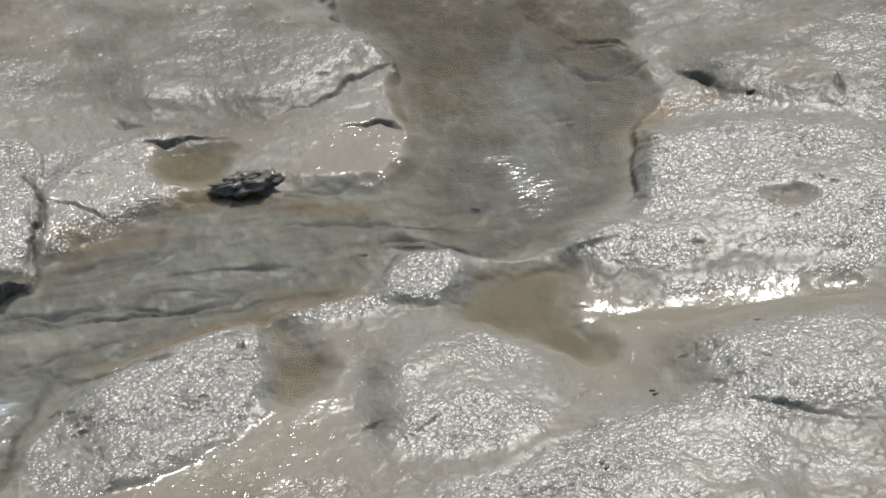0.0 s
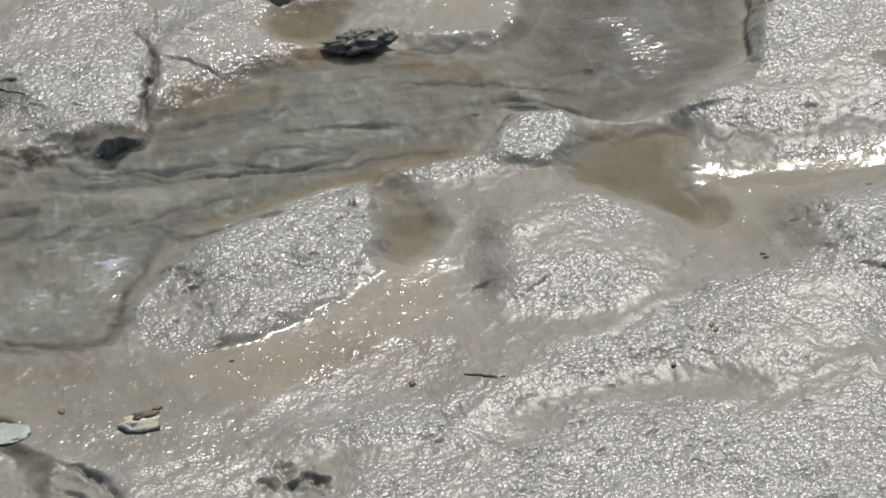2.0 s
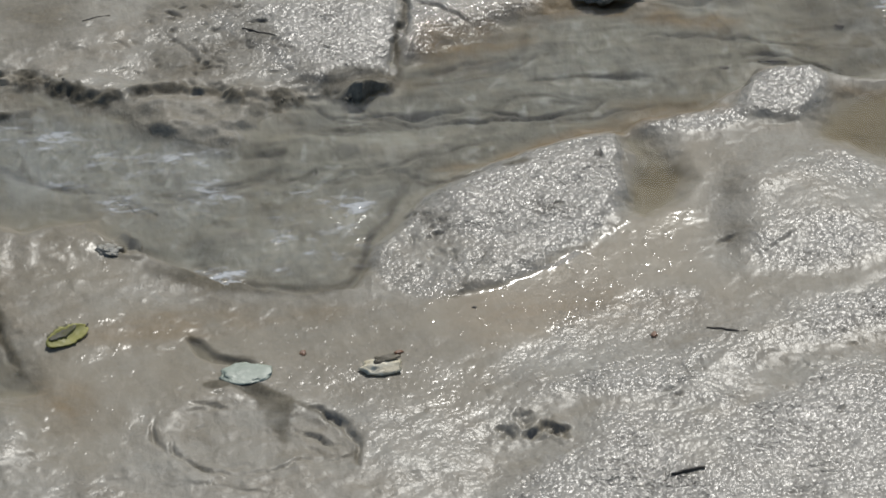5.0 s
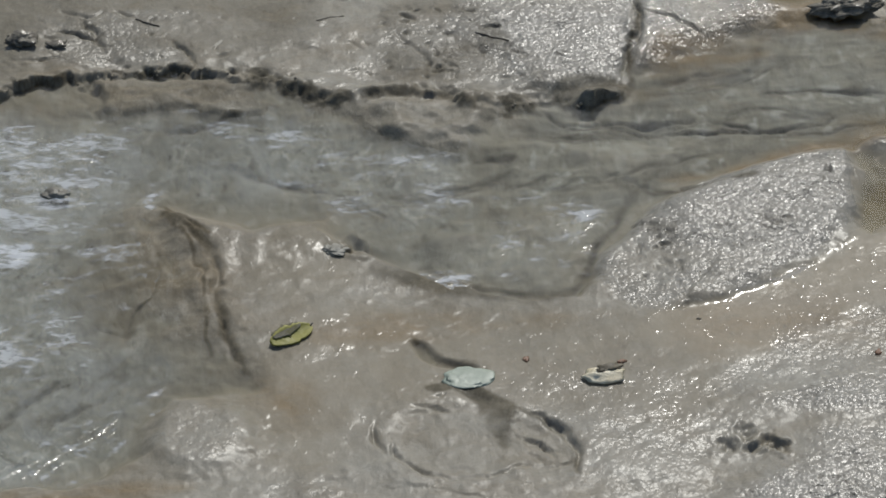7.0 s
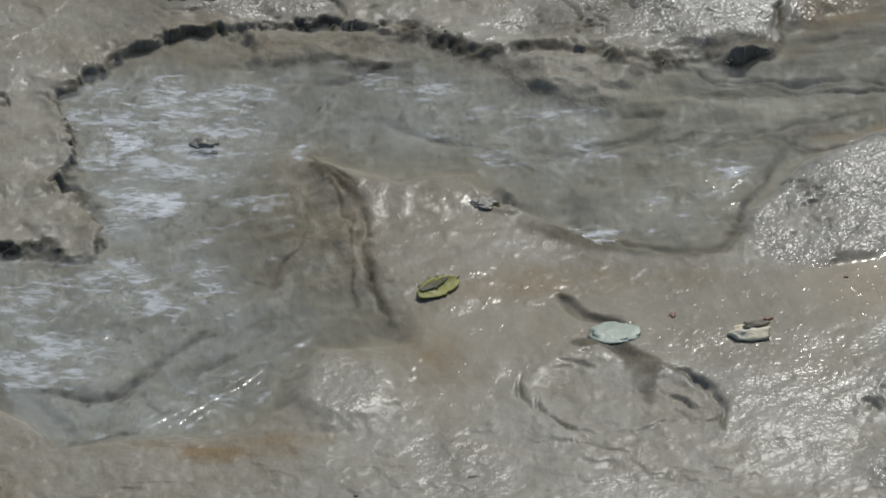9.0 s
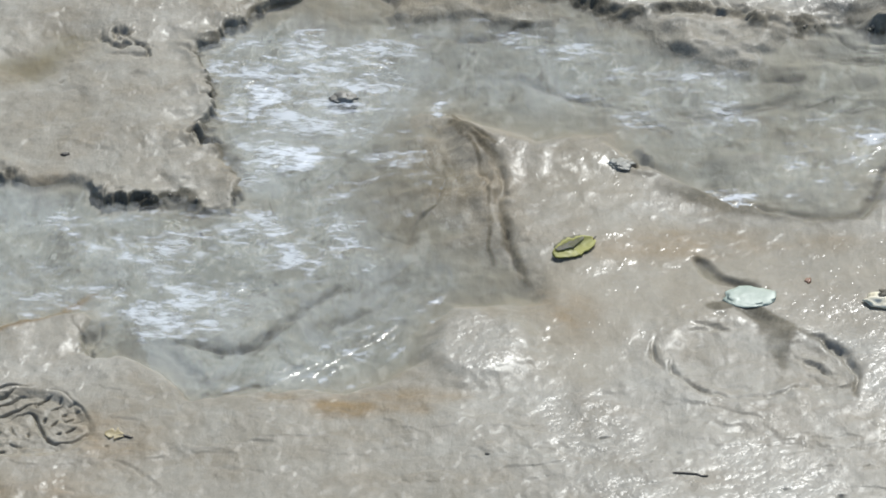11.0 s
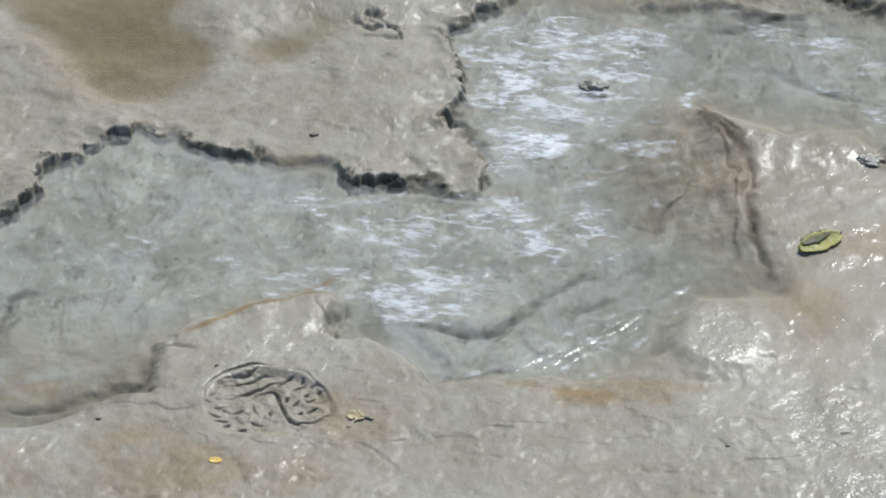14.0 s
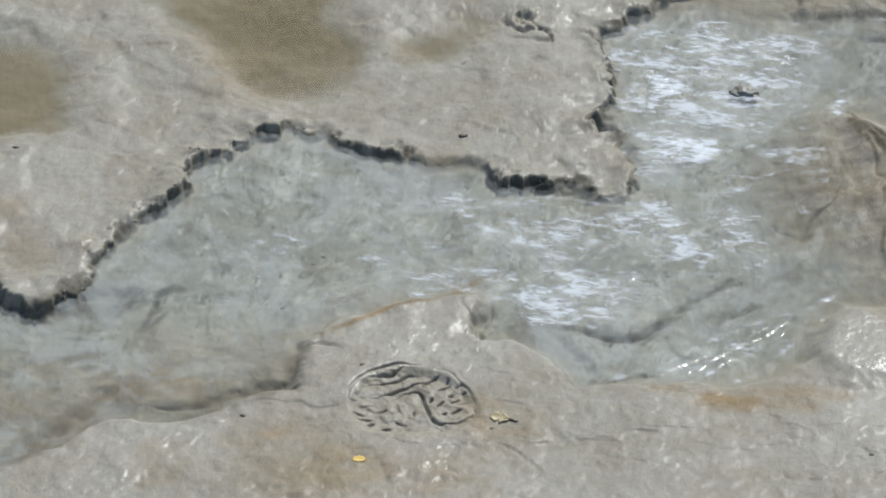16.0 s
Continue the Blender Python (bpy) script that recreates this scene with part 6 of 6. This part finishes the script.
tagged(part("crumbs", crumbs(FAR_BANK, 800, 5), PELLET, None), "small wet crumbs of mud along the broken bank edge", "crumbs", kind="stuff")

# the curled green leaf
leaf = thing("leaf", -0.0761, 2.3069, 0.0012, 38, "small yellow-green curled leaf with a worn patch lying on mud", "leaf", tilt=14)
blade = part("blade", strip(0.0250, 0.0118, 0.10, 0.0006, 0.08, 0.45, 20, 10, 0.3, 3), LEAF, leaf)
worn = part("worn_patch", strip(0.0180, 0.0066, 0.05, 0.0003, 0.08, 0.4, 14, 6, 0.6, 5), LEAF_WORN, blade, "greyish worn skin of the leaf")
worn.matrix_basis = pose(-0.0008, 0.0036, 0.0007, 3, 0, 3)
tip = part("stalk", stick([(0.0118, 0.0002, 0.0007), (0.0128, 0.0005, 0.0009), (0.0136, 0.0009, 0.0010), (0.0142, 0.0012, 0.0011)], 0.0004), TWIG, blade, "dark stub of a stalk")

# the pale green flat stone by the old print
thing("pale_stone", 0.0129, 2.2711, 0.0003, 6, "flat pale green stone sunk flush in mud", "stone", "", lump((0.0130, 0.0088, 0.0010), 0.22, 4.0, 4), PALE_STONE)
thing("pale_lump", -0.0551, 2.3835, 0.0002, 20, "pale lump of clay at the edge of the pool", "clod", "", lump((0.0058, 0.0055, 0.0010), 0.7, 14.0, 4), PALE_CLAY)

# the cream chip of bark
chip = thing("bark_chip", 0.0803, 2.2717, 0.0012, 8, "cream-coloured chip of bark with a brown edge lying on mud", "bark chip", tilt=10)
part("outer_face", lump((0.0100, 0.0055, 0.0020), 0.5, 31.0), CHIP, chip)
inner = part("inner_face", lump((0.0062, 0.0032, 0.0013), 0.6, 33.0), CHIP_DARK, chip, "brown inner side of the bark")
inner.matrix_basis = pose(0.0025, 0.0040, 0.0012, 0, 0, 12)

# yellow petals
thing("petal", -0.3507, 2.0966, 0.0004, 5, "tiny bright yellow petal lying on mud", "petal", "petals", strip(0.0062, 0.0038, 0.08, 0.0004, 0.05, 0.45, 10, 6, 0.7, 2), YELLOW, tilt=8)
thing("petal", -0.2890, 2.1387, 0.0004, -8, "small faded ochre petal lying beside the footprint", "petal", "petals", strip(0.0095, 0.006, 0.1, 0.0004, 0.05, 0.5, 10, 6, 0.8, 6), OCHRE, tilt=8)

# clods and stones: place, half-axes, turn, seed
thing("mud_clod", 0.2212, 2.6192, 0.002, 14, "dark wet clod of mud at the shore", "clod", "", lump((0.0165, 0.0080, 0.0048), 0.6, 2.4, 5), CLOD)
thing("stone", -0.2017, 2.4397, 0.0032, -12, "angular grey stone sticking out of the riffle", "stone", "", lump((0.0068, 0.0056, 0.0028), 0.5, 7.0, 4), STONE)
thing("mud_clod", -0.2281, 2.5801, 0.002, 5, "dark lump of mud on the far bank", "clod", "", lump((0.0080, 0.0062, 0.0026), 0.6, 9.0, 4), CLOD)
thing("mud_clod", -0.2089, 2.5767, 0.001, 5, "small dark lump of mud on the far bank", "clod", "", lump((0.0045, 0.0036, 0.0015), 0.8, 10.0), CLOD)

# seeds, flakes and other bits lying about
def bits(kind, material, label, category, places):
    """Small flat flakes: x, y, length, turn."""
    for k, (x, y, size, turn) in enumerate(places):
        thing(kind, x, y, 0.0002, turn, label, category, "scattered " + kind.replace("_", " ") + "s", lump((size, size * 0.55, size * 0.28), 0.45, 40.0 + 1.7 * k, 2), material)


bits("dark_seed", TWIG, "tiny dark seed lying on wet mud", "seed", [
    (0.4740, 2.4466, 0.0018, 10), (0.4520, 2.3891, 0.0020, 40), (0.4094, 2.3905, 0.0018, -20), (0.4105, 2.3865, 0.0018, 25),
    (0.3497, 2.2944, 0.0022, 70), (-0.3406, 2.3746, 0.0024, 15), (-0.5663, 2.3309, 0.0017, 0), (-0.4113, 2.1231, 0.0016, 0),
    (-0.3406, 2.3744, 0.0020, 20), (-0.1099, 2.1360, 0.0013, 0), (0.1290, 2.3221, 0.0014, 0), (-0.3613, 2.1717, 0.0014, 60)])
bits("sunken_seed", TWIG, "tiny dark seed lying in shallow water", "seed", [
    (0.2754, 2.5479, 0.0034, 5), (0.4073, 2.6714, 0.0026, 0), (0.3433, 2.5923, 0.0028, -20), (-0.2641, 2.3143, 0.0014, 0),
    (-0.3998, 2.2600, 0.0012, 0), (-0.3960, 2.2670, 0.0011, 0), (-0.4087, 2.2201, 0.0013, 30), (-0.2651, 2.3163, 0.0013, 0)])
bits("brown_flake", REDDISH, "small reddish-brown flake lying on mud", "flake", [
    (0.0414, 2.2894, 0.0024, 60), (0.3726, 2.3232, 0.0022, 80), (0.5109, 2.6783, 0.0034, 10), (0.3745, 2.3185, 0.0022, 70),
    (0.2176, 2.2933, 0.0030, 80), (0.0892, 2.2858, 0.0026, 20), (0.0419, 2.2885, 0.0022, 75)])


def twigs(places):
    """Short dark sticks: start, end, radius."""
    for k, (x0, y0, x1, y1, r) in enumerate(places):
        x, y = (x0 + x1) / 2, (y0 + y1) / 2
        rnd = random.Random(60 + k)
        line = []
        for i in range(7):
            f = i / 6
            px, py = x0 + f * (x1 - x0) + rnd.gauss(0, 0.0003), y0 + f * (y1 - y0) + rnd.gauss(0, 0.0004)
            line.append((px - x, py - y, ground_at(px, py) - ground_at(x, y) + 0.5 * r))
        thing("twig", x, y, 0.0, 0, "short dark bit of twig lying on mud", "twig", "scattered twigs", stick(line, r), TWIG)


twigs([
    (-0.1675, 2.6032, -0.1542, 2.5952, 0.0006), (0.2166, 2.1732, 0.2322, 2.1763, 0.0011),
    (-0.0212, 2.1260, -0.0045, 2.1245, 0.0006), (-0.2880, 2.1389, -0.2800, 2.1369, 0.0006), (0.2443, 2.2958, 0.2636, 2.2892, 0.0006),
    (-0.0691, 2.6035, -0.0538, 2.6093, 0.0004), (0.0170, 2.5865, 0.0353, 2.5797, 0.0005), (0.2943, 2.5514, 0.3102, 2.5511, 0.0008)])
